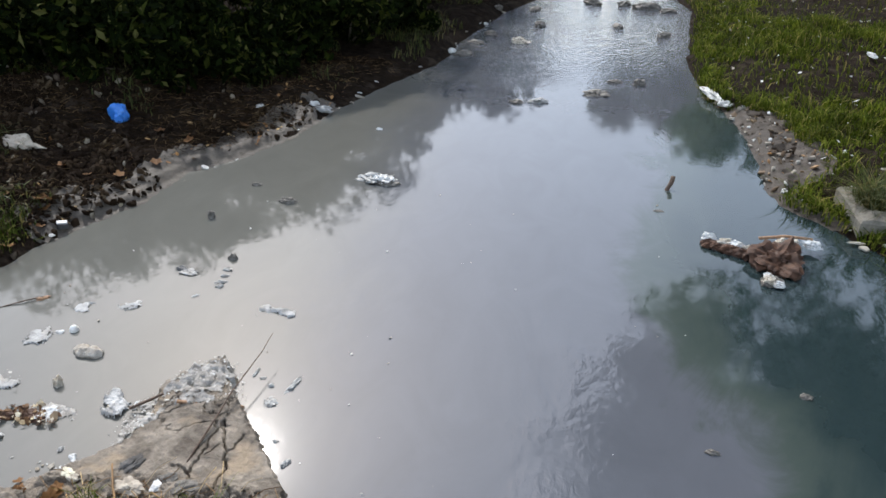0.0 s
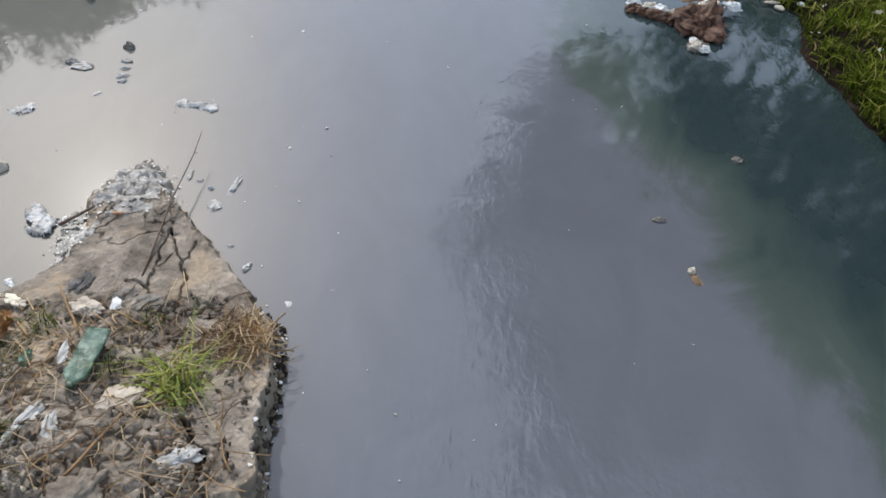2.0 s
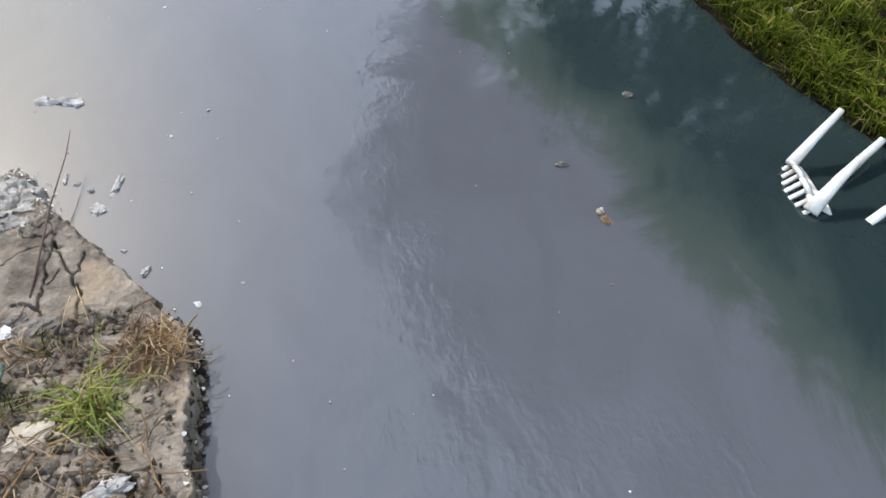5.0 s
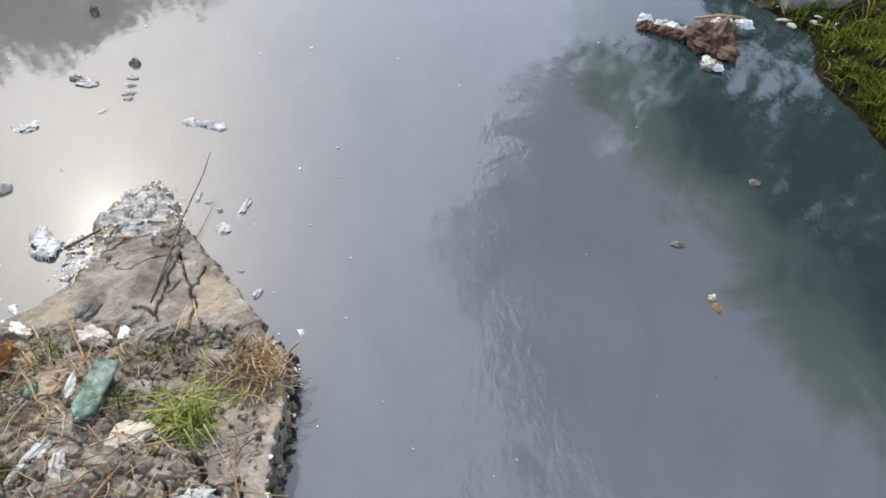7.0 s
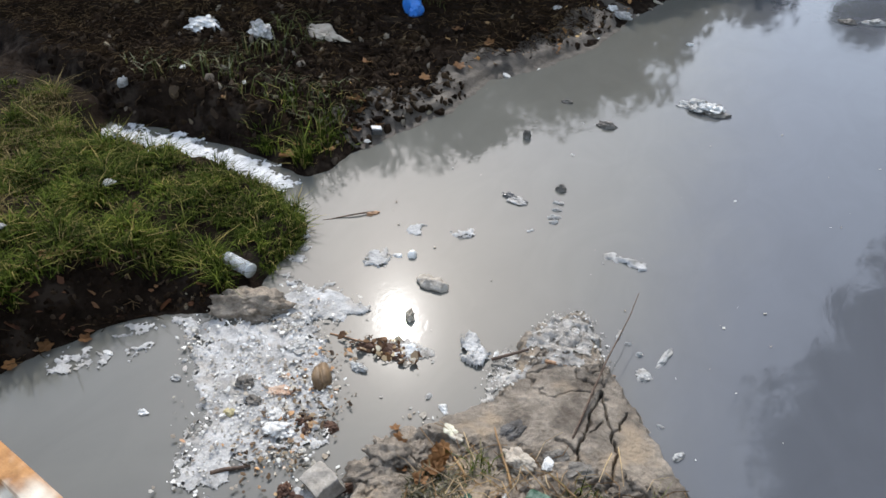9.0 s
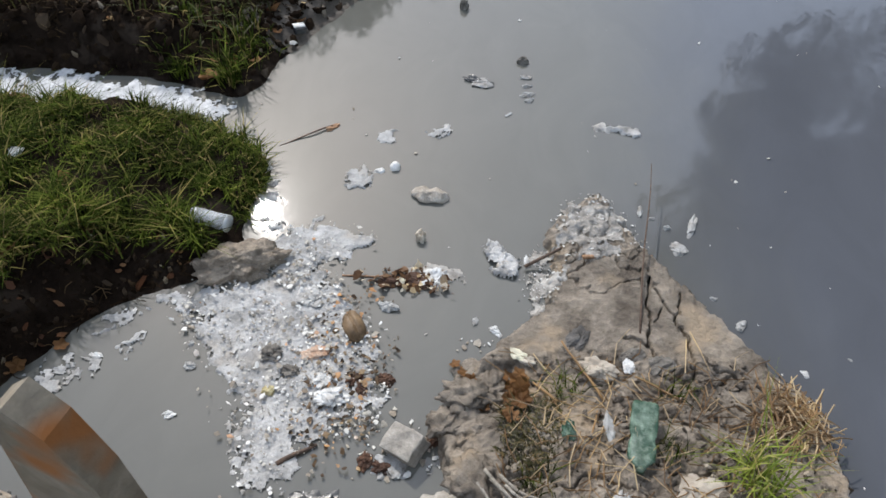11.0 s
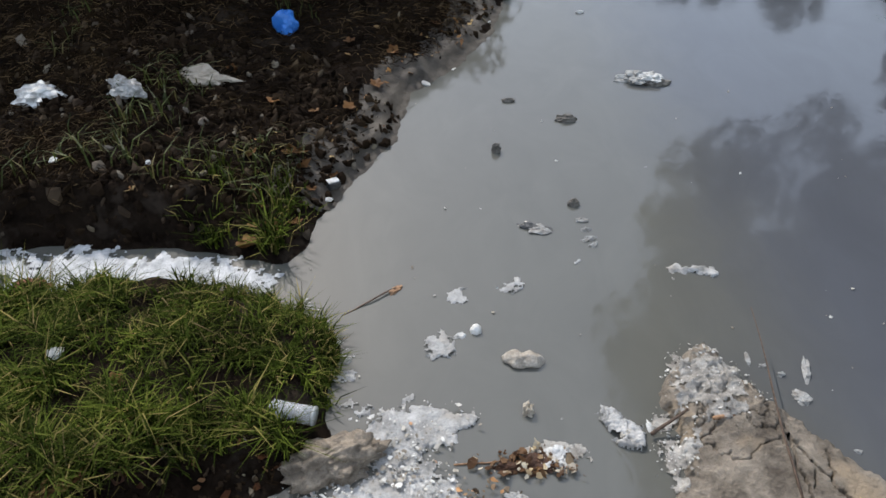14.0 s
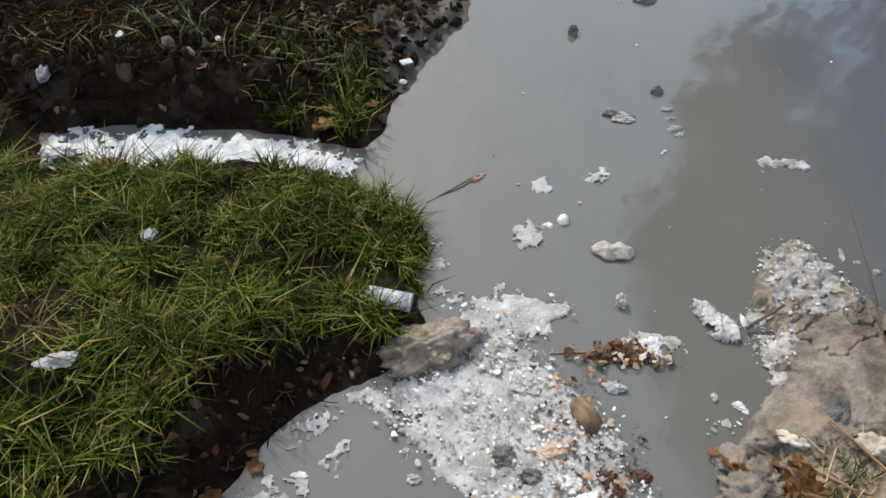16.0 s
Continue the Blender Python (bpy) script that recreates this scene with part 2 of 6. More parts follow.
MOSS = leafy("olive_weed", [(0.0, (0.03, 0.04, 0.012)), (0.7, (0.075, 0.095, 0.025)), (1.0, (0.17, 0.14, 0.06))])
DEAD = leafy("dead_stems", [(0.0, (0.008, 0.0055, 0.004)), (0.8, (0.040, 0.025, 0.015)), (1.0, (0.18, 0.125, 0.075))], 0.9, 0.05, 0.03)
# near-black stops put the thicket's shade into the green; the few bright ones, sunlit leaves
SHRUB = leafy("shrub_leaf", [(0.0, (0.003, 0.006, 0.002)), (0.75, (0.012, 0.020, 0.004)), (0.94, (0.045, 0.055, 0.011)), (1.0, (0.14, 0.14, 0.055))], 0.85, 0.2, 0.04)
TREELEAF = leafy("tree_leaf", [(0.0, (0.03, 0.05, 0.015)), (1.0, (0.07, 0.10, 0.03))], 0.5, 0.2)
BARK = rough_stuff("grey_bark", (0.05, 0.04, 0.03), (0.16, 0.13, 0.10), 8.0, (0.8, 1.0), 0.02)
DRYLEAF = leafy("dry_leaf", [(0.0, (0.16, 0.075, 0.035)), (0.5, (0.33, 0.18, 0.08)), (1.0, (0.55, 0.40, 0.20))], 0.6, 0.2)
LITTER = leafy("small_litter", [(0.0, (0.20, 0.16, 0.12)), (0.45, (0.36, 0.33, 0.28)), (0.7, (0.60, 0.59, 0.56)), (0.94, (0.72, 0.72, 0.70)), (1.0, (0.38, 0.19, 0.08))], 0.5, 0.05, patchy=0.15)
WHITEBAG = plastic("white_plastic_film", (0.60, 0.60, 0.58), 0.5, (0.28, 0.25, 0.21), 0.85, 26.0)
GREYBAG = plastic("grey_plastic_film", (0.32, 0.32, 0.305), 0.5, (0.14, 0.12, 0.10), 0.9, 28.0)
BLACKBAG = plastic("black_plastic_film", (0.03, 0.032, 0.035), 0.25, (0.16, 0.15, 0.13), 0.6)
BLUEBAG = plastic("blue_plastic_film", (0.035, 0.20, 0.62), 0.3, (0.03, 0.10, 0.32), 0.4)
# the pale green flecks paint white reflections into the bottle's colour
GREENPET = plastic("green_bottle_plastic", (0.018, 0.055, 0.030), 0.14, (0.19, 0.27, 0.20), 0.85, 30.0, 0.012)
CLOTH = plastic("beige_rag", (0.40, 0.35, 0.28), 0.8, (0.25, 0.20, 0.15), 0.7)
CHAIRWHITE = plastic("white_chair_plastic", (0.62, 0.62, 0.59), 0.4, (0.36, 0.32, 0.24), 0.7, 11.0, 0.001)
PAINT = rough_stuff("worn_cream_paint", (0.42, 0.35, 0.25), (0.60, 0.54, 0.44), 20.0, (0.5, 0.8), 0.002, third=(0.34, 0.16, 0.05))
DULLPAINT = rough_stuff("dull_rusted_paint", (0.15, 0.115, 0.075), (0.26, 0.22, 0.165), 34.0, (0.6, 0.9), 0.002, third=(0.24, 0.09, 0.025))
RUST = rough_stuff("orange_rust", (0.22, 0.08, 0.025), (0.50, 0.26, 0.10), 30.0, (0.7, 0.95), 0.003, third=(0.62, 0.56, 0.46))
WATER = water_material()


def clear_plastic():
    m, nt, b = shader("clear_plastic")
    b.inputs["Base Color"].default_value = (0.93, 0.95, 0.95, 1)
    b.inputs["Roughness"].default_value = 0.15
    b.inputs["Transmission Weight"].default_value = 0.75
    b.inputs["IOR"].default_value = 1.2
    bump(nt, b, noise_node(nt, position(nt), 60.0), 0.3, 0.003)
    return m


PET = clear_plastic()


# ---- mesh tools ----
def mesh_of(name, verts, faces, material, soft=False):
    me = bpy.data.meshes.new(name)
    me.from_pydata(verts if isinstance(verts, list) else verts.tolist(), [], faces if isinstance(faces, list) else faces.tolist())
    me.materials.append(material)
    if soft:
        me.polygons.foreach_set("use_smooth", [True] * len(me.polygons))
    me.update()
    return me


def finish(bm, name, material, soft=True):
    me = bpy.data.meshes.new(name)
    bm.normal_update()
    bm.to_mesh(me)
    bm.free()
    me.materials.append(material)
    if soft:
        me.polygons.foreach_set("use_smooth", [True] * len(me.polygons))
    return me


def part(name, bm, material, parent, label="", soft=True):
    """One mesh object under a thing or under a part; bm may be a finished mesh."""
    me = bm if isinstance(bm, bpy.types.Mesh) else finish(bm, name, material, soft)
    ob = new(name, me)
    ob.parent = parent
    if label:
        ob["label"] = label
    return ob


def thing(name, me, at, label, category, group="", turn=0.0, kind=""):
    ob = new(name, me)
    ob.matrix_basis = pose(*at, 0, 0, turn)
    return tagged(ob, label, category, group, kind)


def lump(sx, sy, sz, seed, rough=0.25, detail=3, sharp=1.0, flat=0.0):
    """An uneven stone or clod; its base lies at z = 0 less a little."""
    bm = bmesh.new()
    bmesh.ops.create_icosphere(bm, subdivisions=detail, radius=1.0)
    o = Vector((seed * 3.7, seed * 1.3, seed * 7.1))
    for v in bm.verts:
        d = v.co.normalized()
        k = 1 + rough * (noise.noise(d * 1.3 * sharp + o) + 0.5 * noise.noise(d * 3.1 * sharp + o) + 0.3 * noise.noise(d * 7.0 * sharp + o))
        v.co = Vector((d.x * k * sx, d.y * k * sy, max(d.z * k, -0.45 + flat) * sz))
    return bm


def crumple(sx, sy, sz, seed, detail=4, fold=0.35):
    """A crumpled bag or rag: sharp creases on a flattened body."""
    bm = bmesh.new()
    bmesh.ops.create_icosphere(bm, subdivisions=detail, radius=1.0)
    o = Vector((seed * 5.3, seed * 2.9, seed * 1.7))
    for v in bm.verts:
        d = v.co.normalized()
        r1 = abs(noise.noise(d * 1.7 + o))
        r2 = abs(noise.noise(d * 4.0 + o * 1.7))
        r3 = abs(noise.noise(d * 9.0 + o * 0.7))
        k = 0.75 + 0.5 * noise.noise(d * 1.2 - o) + fold * (1.6 * r1 + 1.0 * r2 + 0.5 * r3)
        v.co = Vector((d.x * k * sx, d.y * k * sy, max(d.z * k, -0.3) * sz))
    return bm


def tube(bm, pts, r0, r1, sides=6):
    """A tapered round rod along points."""
    pts = [Vector(p) for p in pts]
    rings = []
    for i, p in enumerate(pts):
        d = (pts[min(i + 1, len(pts) - 1)] - pts[max(i - 1, 0)]).normalized()
        a = d.cross(Vector((0.31, 0.17, 0.93))).normalized()
        b = d.cross(a)
        r = r0 + (r1 - r0) * i / (len(pts) - 1)
        rings.append([bm.verts.new(p + r * (math.cos(6.2832 * k / sides) * a + math.sin(6.2832 * k / sides) * b)) for k in range(sides)])
    for lo, hi in zip(rings, rings[1:]):
        for k in range(sides):
            bm.faces.new((lo[k], lo[(k + 1) % sides], hi[(k + 1) % sides], hi[k]))
    bm.faces.new(rings[0][::-1])
    bm.faces.new(rings[-1])
    return bm


def box(bm, m, sx, sy, sz, bevel=0.0):
    made = bmesh.ops.create_cube(bm, size=1.0, matrix=m @ Matrix.Diagonal((sx, sy, sz, 1)))["verts"]
    if bevel:
        edges = list({e for v in made for e in v.link_edges})
        bmesh.ops.bevel(bm, geom=edges, offset=bevel, segments=2, affect="EDGES", profile=0.6)
    return bm


def height_sheet(name, x, y, z, keep, material):
    """A sheet over a grid; only cells where keep holds at all corners."""
    ny, nx = z.shape
    gx, gy = np.meshgrid(x, y)
    idx = np.arange(ny * nx).reshape(ny, nx)
    ok = keep[:-1, :-1] & keep[1:, :-1] & keep[:-1, 1:] & keep[1:, 1:]
    quads = np.stack([idx[:-1, :-1], idx[:-1, 1:], idx[1:, 1:], idx[1:, :-1]], -1)[ok]
    used = np.unique(quads)
    back = np.zeros(ny * nx, int)
    back[used] = np.arange(len(used))
    verts = np.stack([gx.ravel(), gy.ravel(), z.ravel()], -1)[used]
    return mesh_of(name, verts, back[quads], material, True)


def blades(name, pts, tall, wide, material, seed, lean=0.5, curl=0.6):
    """Grass: one bent, tapered blade at every point."""
    rs = np.random.RandomState(seed)
    n = len(pts)
    a = rs.rand(n) * 6.2832
    h = tall * (0.45 + 0.75 * rs.rand(n)) * (0.25 + 1.5 * vnoise(pts[:, 0] * 9, pts[:, 1] * 9, 77))
    w = wide * (0.6 + 0.8 * rs.rand(n))
    l = h * lean * (0.2 + rs.rand(n))
    d = np.stack([np.cos(a), np.sin(a), np.zeros(n)], -1)
    s = np.stack([-np.sin(a), np.cos(a), np.zeros(n)], -1)
    up = np.array([0, 0, 1.0])
    base = pts - 0.01 * up
    mid = pts + d * (l * 0.35)[:, None] + up * (h * 0.6)[:, None]
    tip = pts + d * (l * (1 + curl))[:, None] + up * (h * (1 - 0.35 * curl * rs.rand(n)))[:, None]
    v = np.stack([base - s * w[:, None] * 0.5, base + s * w[:, None] * 0.5, mid + s * w[:, None] * 0.42, mid - s * w[:, None] * 0.42, tip], 1).reshape(-1, 3)
    k = np.arange(n) * 5
    faces = np.stack([k, k + 1, k + 2, k + 3], -1).tolist() + np.stack([k + 3, k + 2, k + 4], -1).tolist()
    return mesh_of(name, v, faces, material)


def strands(name, pts, length, wide, material, seed, rise=0.15):
    """Fallen stems: thin three-sided bent rods that lie about."""
    rs = np.random.RandomState(seed)
    n = len(pts)
    a = rs.rand(n) * 6.2832
    ln = length * (0.4 + rs.rand(n))
    d = np.stack([np.cos(a), np.sin(a), rise * (rs.rand(n) - 0.3)], -1)
    b = a + (rs.rand(n) - 0.5) * 1.6
    e = np.stack([np.cos(b), np.sin(b), -rise * rs.rand(n)], -1)
    s = np.stack([-np.sin(a), np.cos(a), np.zeros(n)], -1) * wide * 0.5
    up = np.array([0, 0, 1.0]) * wide * 0.7
    p0, p1 = pts, pts + d * (ln * 0.5)[:, None]
    p2 = p1 + e * (ln * 0.5)[:, None]
    v = np.concatenate([np.stack([p - s, p + s, p + up], 1) for p in (p0, p1, p2)], 1).reshape(-1, 3)
    k = (np.arange(n) * 9)[:, None]
    faces = []
    for r in (0, 3):
        for i in range(3):
            j = (i + 1) % 3
            faces += (k + np.array([r + i, r + j, r + 3 + j, r + 3 + i])).tolist()
    return mesh_of(name, v, faces, material)


def scraps(name, pts, size, material, seed, tilt=0.35, thick=0.1):
    """Small flat litter: irregular chips with a thickness."""
    rs = np.random.RandomState(seed)
    n = len(pts)
    verts, faces = [], []
    for i in range(n):
        r = size * (0.35 + 1.1 * rs.rand() ** 2)
        a0, st = rs.rand() * 6.28, 0.4 + 0.6 * rs.rand()
        tx, ty = (rs.rand(2) - 0.5) * 2 * tilt
        top = []
        for k in range(7):
            a = 6.2832 * (k + 0.5 * rs.rand()) / 7
            q = r * (0.45 + 0.8 * rs.rand())
            u, v = q * math.cos(a), q * st * math.sin(a)
            x, y = u * math.cos(a0) - v * math.sin(a0), u * math.sin(a0) + v * math.cos(a0)
            top.append((pts[i][0] + x, pts[i][1] + y, pts[i][2] + tx * x + ty * y + r * thick + 0.25 * r * (rs.rand() - 0.5)))
        b = len(verts)
        mid = (sum(p[0] for p in top) / 7, sum(p[1] for p in top) / 7, sum(p[2] for p in top) / 7 + r * thick)
        verts += top + [(x, y, z - r * thick * 2) for x, y, z in top] + [mid]
        faces += [[b + 14, b + k, b + (k + 1) % 7] for k in range(7)]
        faces += [[b + k, b + 7 + k, b + 7 + (k + 1) % 7, b + (k + 1) % 7] for k in range(7)]
    return mesh_of(name, verts, faces, material)


# ---- ground plan ----
MOUND = [(-3.85, 1.70), (-3.72, 1.98), (-3.54, 2.22), (-3.29, 2.42), (-3.14, 2.50), (-3.07, 2.66), (-3.10, 2.92), (-3.08, 3.10), (-3.22, 3.30),
         (-3.50, 3.44), (-4.00, 3.50), (-4.60, 3.42), (-4.86, 3.55), (-5.05, 3.95), (-7.0, 4.3), (-12, 4.6), (-40, 5), (-40, -40), (-6, -40), (-4.6, -2.0), (-4.3, 1.0)]
FARSIDE = [(-5.6, 3.98), (-4.86, 3.80), (-4.33, 3.84), (-3.91, 3.80), (-3.60, 3.74), (-3.38, 3.68), (-3.28, 3.80), (-3.26, 4.03), (-3.17, 4.28), (-3.03, 4.50),
           (-2.88, 4.80), (-2.80, 5.40), (-2.50, 5.72), (-2.20, 6.34), (-2.00, 7.18), (-1.69, 7.90), (-1.25, 8.90), (-1.03, 10.4), (-0.65, 11.9),
           (-0.24, 12.9), (0.0, 16.0), (0.4, 22), (1.0, 40), (2.0, 110), (-110, 110), (-110, 5.6), (-12, 4.9), (-7.0, 4.5)]
RIGHT = [(2.95, 1.9), (2.62, 2.75), (2.45, 3.20), (2.35, 3.60), (2.30, 4.05), (2.24, 4.40), (2.40, 4.85), (2.15, 5.25), (1.93, 5.55), (1.84, 5.85), (1.92, 6.42),
         (1.92, 6.96), (1.86, 7.80), (1.70, 8.20), (1.76, 9.60), (1.88, 10.5), (2.22, 12.6), (2.02, 14.1), (1.95, 17.2), (2.2, 22), (3.0, 40), (5, 110), (110, 110), (110, -40), (6, -40), (3.6, -3)]
BAR = [(-2.05, 0.70), (-1.92, 1.30), (-2.02, 1.58), (-2.10, 1.70), (-2.14, 1.90), (-2.06, 2.02), (-2.00, 2.12), (-1.88, 2.29), (-1.76, 2.44), (-1.74, 2.62),
       (-1.79, 2.76), (-1.68, 2.96), (-1.54, 3.05), (-1.42, 2.93), (-1.38, 2.80), (-1.24, 2.60), (-1.11, 2.46), (-0.99, 2.28), (-0.90, 2.15), (-0.81, 2.04),
       (-0.80, 1.85), (-0.80, 1.60), (-0.82, 1.45), (-0.79, 1.33), (-0.80, 1.10), (-0.90, 0.85)]


def ground_height(x, y):
    wob = 0.05 * fbm(x, y, 0.35, 3)
    a, b, c = inside(x, y, MOUND) + wob, inside(x, y, FARSIDE) + wob, inside(x, y, RIGHT) + wob
    south = smooth(y, 2.75, 2.35) * smooth(x, -3.05, -3.4)
    ha = (0.08 + 0.10 * smooth(x, -3.3, -3.9)) * smooth(a, 0.0, 0.13 + 0.15 * south) + 0.06 * smooth(a, 0.1, 0.9) + 0.25 * smooth(a, 1.5, 6) + 0.09 * south * smooth(x, -3.45, -4.0) * smooth(a, 0.02, 0.2)
    ditch = smooth(x, -3.5, -3.9) * smooth(y, 5.5, 4.2)
    hb = 0.05 * smooth(b, 0.0, 0.1) + (0.10 + 0.10 * ditch) * smooth(b, 0.04, 0.45 - 0.25 * ditch) + 0.30 * smooth(b, 0.6, 2.2) + 0.8 * smooth(b, 2.0, 7.0)
    hc = 0.07 * smooth(c, 0.0, 0.12) + 0.12 * smooth(c, 0.1, 0.8) + 0.9 * smooth(c, 0.6, 9.0)
    low = lambda d: -0.22 * smooth(-d, 0.0, 0.3)
    land = np.maximum(np.maximum(np.where(a > 0, ha, low(a)), np.where(b > 0, hb, low(b))), np.where(c > 0, hc, low(c)))
    dry = smooth(land, 0.0, 0.1)
    return land + dry * (0.06 * fbm(x, y, 0.5, 11) + 0.045 * fbm(x, y, 0.12, 21) + 0.16 * fbm(x, y, 2.6, 31) * smooth(b, 0.5, 2.0))


def steps(*runs):
    """Grid lines: runs of (from, to, spacing)."""
    return np.unique(np.round(np.concatenate([np.arange(a, b, s) for a, b, s in runs]), 4))


gx = steps((-110, -20, 10), (-20, -6, 0.5), (-6, -2.3, 0.033), (-2.3, 1.6, 0.13), (1.6, 4.2, 0.045), (4.2, 10, 0.3), (10, 111, 10))
gy = steps((-40, -4, 4), (-4, 1.4, 0.15), (1.4, 6.5, 0.035), (6.5, 14, 0.09), (14, 24, 0.4), (24, 111, 6))
GX, GY = np.meshgrid(gx, gy)
gz = ground_height(GX, GY)
ground = new("ground", height_sheet("ground", gx, gy, gz, np.ones(gz.shape, bool), SOIL))
tagged(ground, "dark brown soil banks sloping into the stream", "ground", kind="structure")

# the water's face is one level sheet
wx, wy = steps((-60, 61, 4)), steps((-40, 101, 4))
water = new("water", height_sheet("water", wx, wy, np.zeros((len(wy), len(wx))), np.ones((len(wy), len(wx)), bool), WATER))
tagged(water, "milky grey polluted stream water with sky reflections", "water", kind="structure")

# ---- the mud bar ----
CRACKS = [(0.0055, [(-1.31, 2.47), (-1.27, 2.40), (-1.25, 2.34), (-1.22, 2.30), (-1.23, 2.24), (-1.22, 2.16)]), (0.004, [(-1.27, 2.40), (-1.24, 2.42), (-1.23, 2.52)]),
          (0.0035, [(-1.22, 2.16), (-1.16, 2.15), (-1.08, 2.11)]), (0.004, [(-1.22, 2.16), (-1.23, 2.08)]), (0.0055, [(-1.35, 2.58), (-1.37, 2.44), (-1.36, 2.36), (-1.37, 2.29), (-1.38, 2.23)]),
          (0.0045, [(-1.35, 2.58), (-1.31, 2.47)]), (0.0035, [(-1.31, 2.43), (-1.34, 2.35)]), (0.006, [(-1.46, 2.27), (-1.42, 2.26), (-1.36, 2.22), (-1.34, 2.16), (-1.30, 2.12)]),
          (0.013, [(-1.06, 1.52), (-1.02, 1.47), (-1.01, 1.42), (-0.97, 1.39), (-0.97, 1.31)]), (0.006, [(-0.89, 1.40), (-0.90, 1.36), (-0.89, 1.32)]), (0.007, [(-1.20, 1.45), (-1.14, 1.42), (-1.10, 1.34)])]


def ridged(x, y, scale, seed, octaves=4):
    return 1 - 2 * np.abs(fbm(x, y, scale, seed, octaves))


def bar_height(x, y):
    edge = inside(x, y, BAR) + 0.03 * fbm(x, y, 0.16, 41) + 0.020 * fbm(x, y, 0.05, 45) + 0.009 * fbm(x, y, 0.018, 47, 2)
    rise = 0.19 * smooth(y, 2.25, 1.25)
    west = smooth(x, -1.5, -1.9) * smooth(y, 2.3, 2.0)
    # smooth drying mud towards the stream, broken clods behind it
    plate = smooth(x + 0.1 * fbm(x, y, 0.2, 49), -1.12, -1.02) * smooth(y, 1.28, 1.36)
    clod = smooth(y + 0.08 * fbm(x, y, 0.15, 50), 2.30, 2.10) * (1 - 0.9 * plate)
    tip = smooth(y, 2.55, 2.75)
    top = (0.035 + rise * (1 - 0.45 * west)) * smooth(edge, 0.0, 0.022) + 0.02 * smooth(edge, 0.02, 0.2)
    top = top + 0.010 * fbm(x, y, 0.3, 57) + (0.005 * fbm(x, y, 0.05, 58) + 0.003 * fbm(x, y, 0.018, 59)) * smooth(edge, 0.0, 0.02)
    top = top + clod * (0.030 * fbm(x, y, 0.20, 51) + 0.013 * ridged(x, y, 0.11, 52) + 0.016 * fbm(x, y, 0.04, 55) + 0.008 * ridged(x, y, 0.03, 56, 3)) * smooth(edge, 0.0, 0.04)
    top = top + tip * (0.022 * ridged(x, y, 0.09, 53) + 0.010 * fbm(x, y, 0.03, 54)) * smooth(edge, 0.0, 0.03)
    # the near end has broken off: a ragged step down into clods
    brink = 1.17 + 0.05 * smooth(x, -1.2, -0.9) + 0.16 * fbm(x, y, 0.30, 60) + 0.04 * fbm(x, y, 0.05, 62)
    top = top - (0.11 + 0.05 * fbm(x, y, 0.09, 63)) * smooth(y - brink, 0.02, -0.05) * smooth(x, -1.75, -1.5) * smooth(edge, 0.0, 0.05)
    # a wet hollow on the lee side
    top = top - 0.05 * smooth(np.hypot((x + 1.93) / 0.10, (y - 1.98) / 0.13) + 0.4 * fbm(x, y, 0.08, 65), 1.0, 0.4)
    for wide, c in CRACKS:
        gap = line_gap(x + 0.018 * fbm(x, y, 0.05, 61), y + 0.018 * fbm(x, y, 0.05, 64), c) + 0.4 * wide * fbm(x, y, 0.03, 67)
        top = top - min(0.04 + 4 * wide, 0.12) * smooth(gap, wide, wide * 0.45) * smooth(edge, 0.0, 0.05)
    fine = smooth(np.abs(fbm(x, y, 0.34, 74, 5, 0.6)), 0.02, 0.008) * smooth(fbm(x, y, 0.3, 79), -0.1, 0.2)
    top = top - 0.02 * fine * smooth(edge, 0.02, 0.06)
    clefts = smooth(np.abs(fbm(x, y, 0.22, 71)), 0.045, 0.0) * clod
    top = top - 0.028 * clefts * smooth(edge, 0.03, 0.08)
    return np.where(edge > 0, top, -0.12 * smooth(-edge, 0, 0.05))


bx, by = steps((-2.3, -1.75, 0.007), (-1.75, -0.72, 0.0045), (-0.72, -0.65, 0.009)), steps((0.6, 1.0, 0.012), (1.0, 2.75, 0.0045), (2.75, 3.25, 0.007))
BX, BY = np.meshgrid(bx, by)
bz = bar_height(BX, BY)
bar = new("mud_bar", height_sheet("mud_bar", bx, by, bz, bz > -0.06, MUD))
tagged(bar, "cracked grey mud bar strewn with rubbish and straw", "ground", kind="structure")


def on_bar(x, y):
    return float(bar_height(np.array([x]), np.array([y]))[0])


def on_ground(x, y):
    return float(ground_height(np.array([x]), np.array([y]))[0])


def scatter(n, x0, x1, y0, y1, seed, weight, height):
    """Random points over a rectangle, thinned by weight(x, y) in 0..1, at height(x, y)."""
    rs = np.random.RandomState(seed)
    x, y = x0 + (x1 - x0) * rs.rand(n), y0 + (y1 - y0) * rs.rand(n)
    ok = rs.rand(n) < weight(x, y)
    x, y = x[ok], y[ok]
    return np.stack([x, y, height(x, y)], -1)


# ---- grass and weeds ----
def stuff(name, me, label, category):
    return tagged(new(name, me), label, category, kind="stuff")


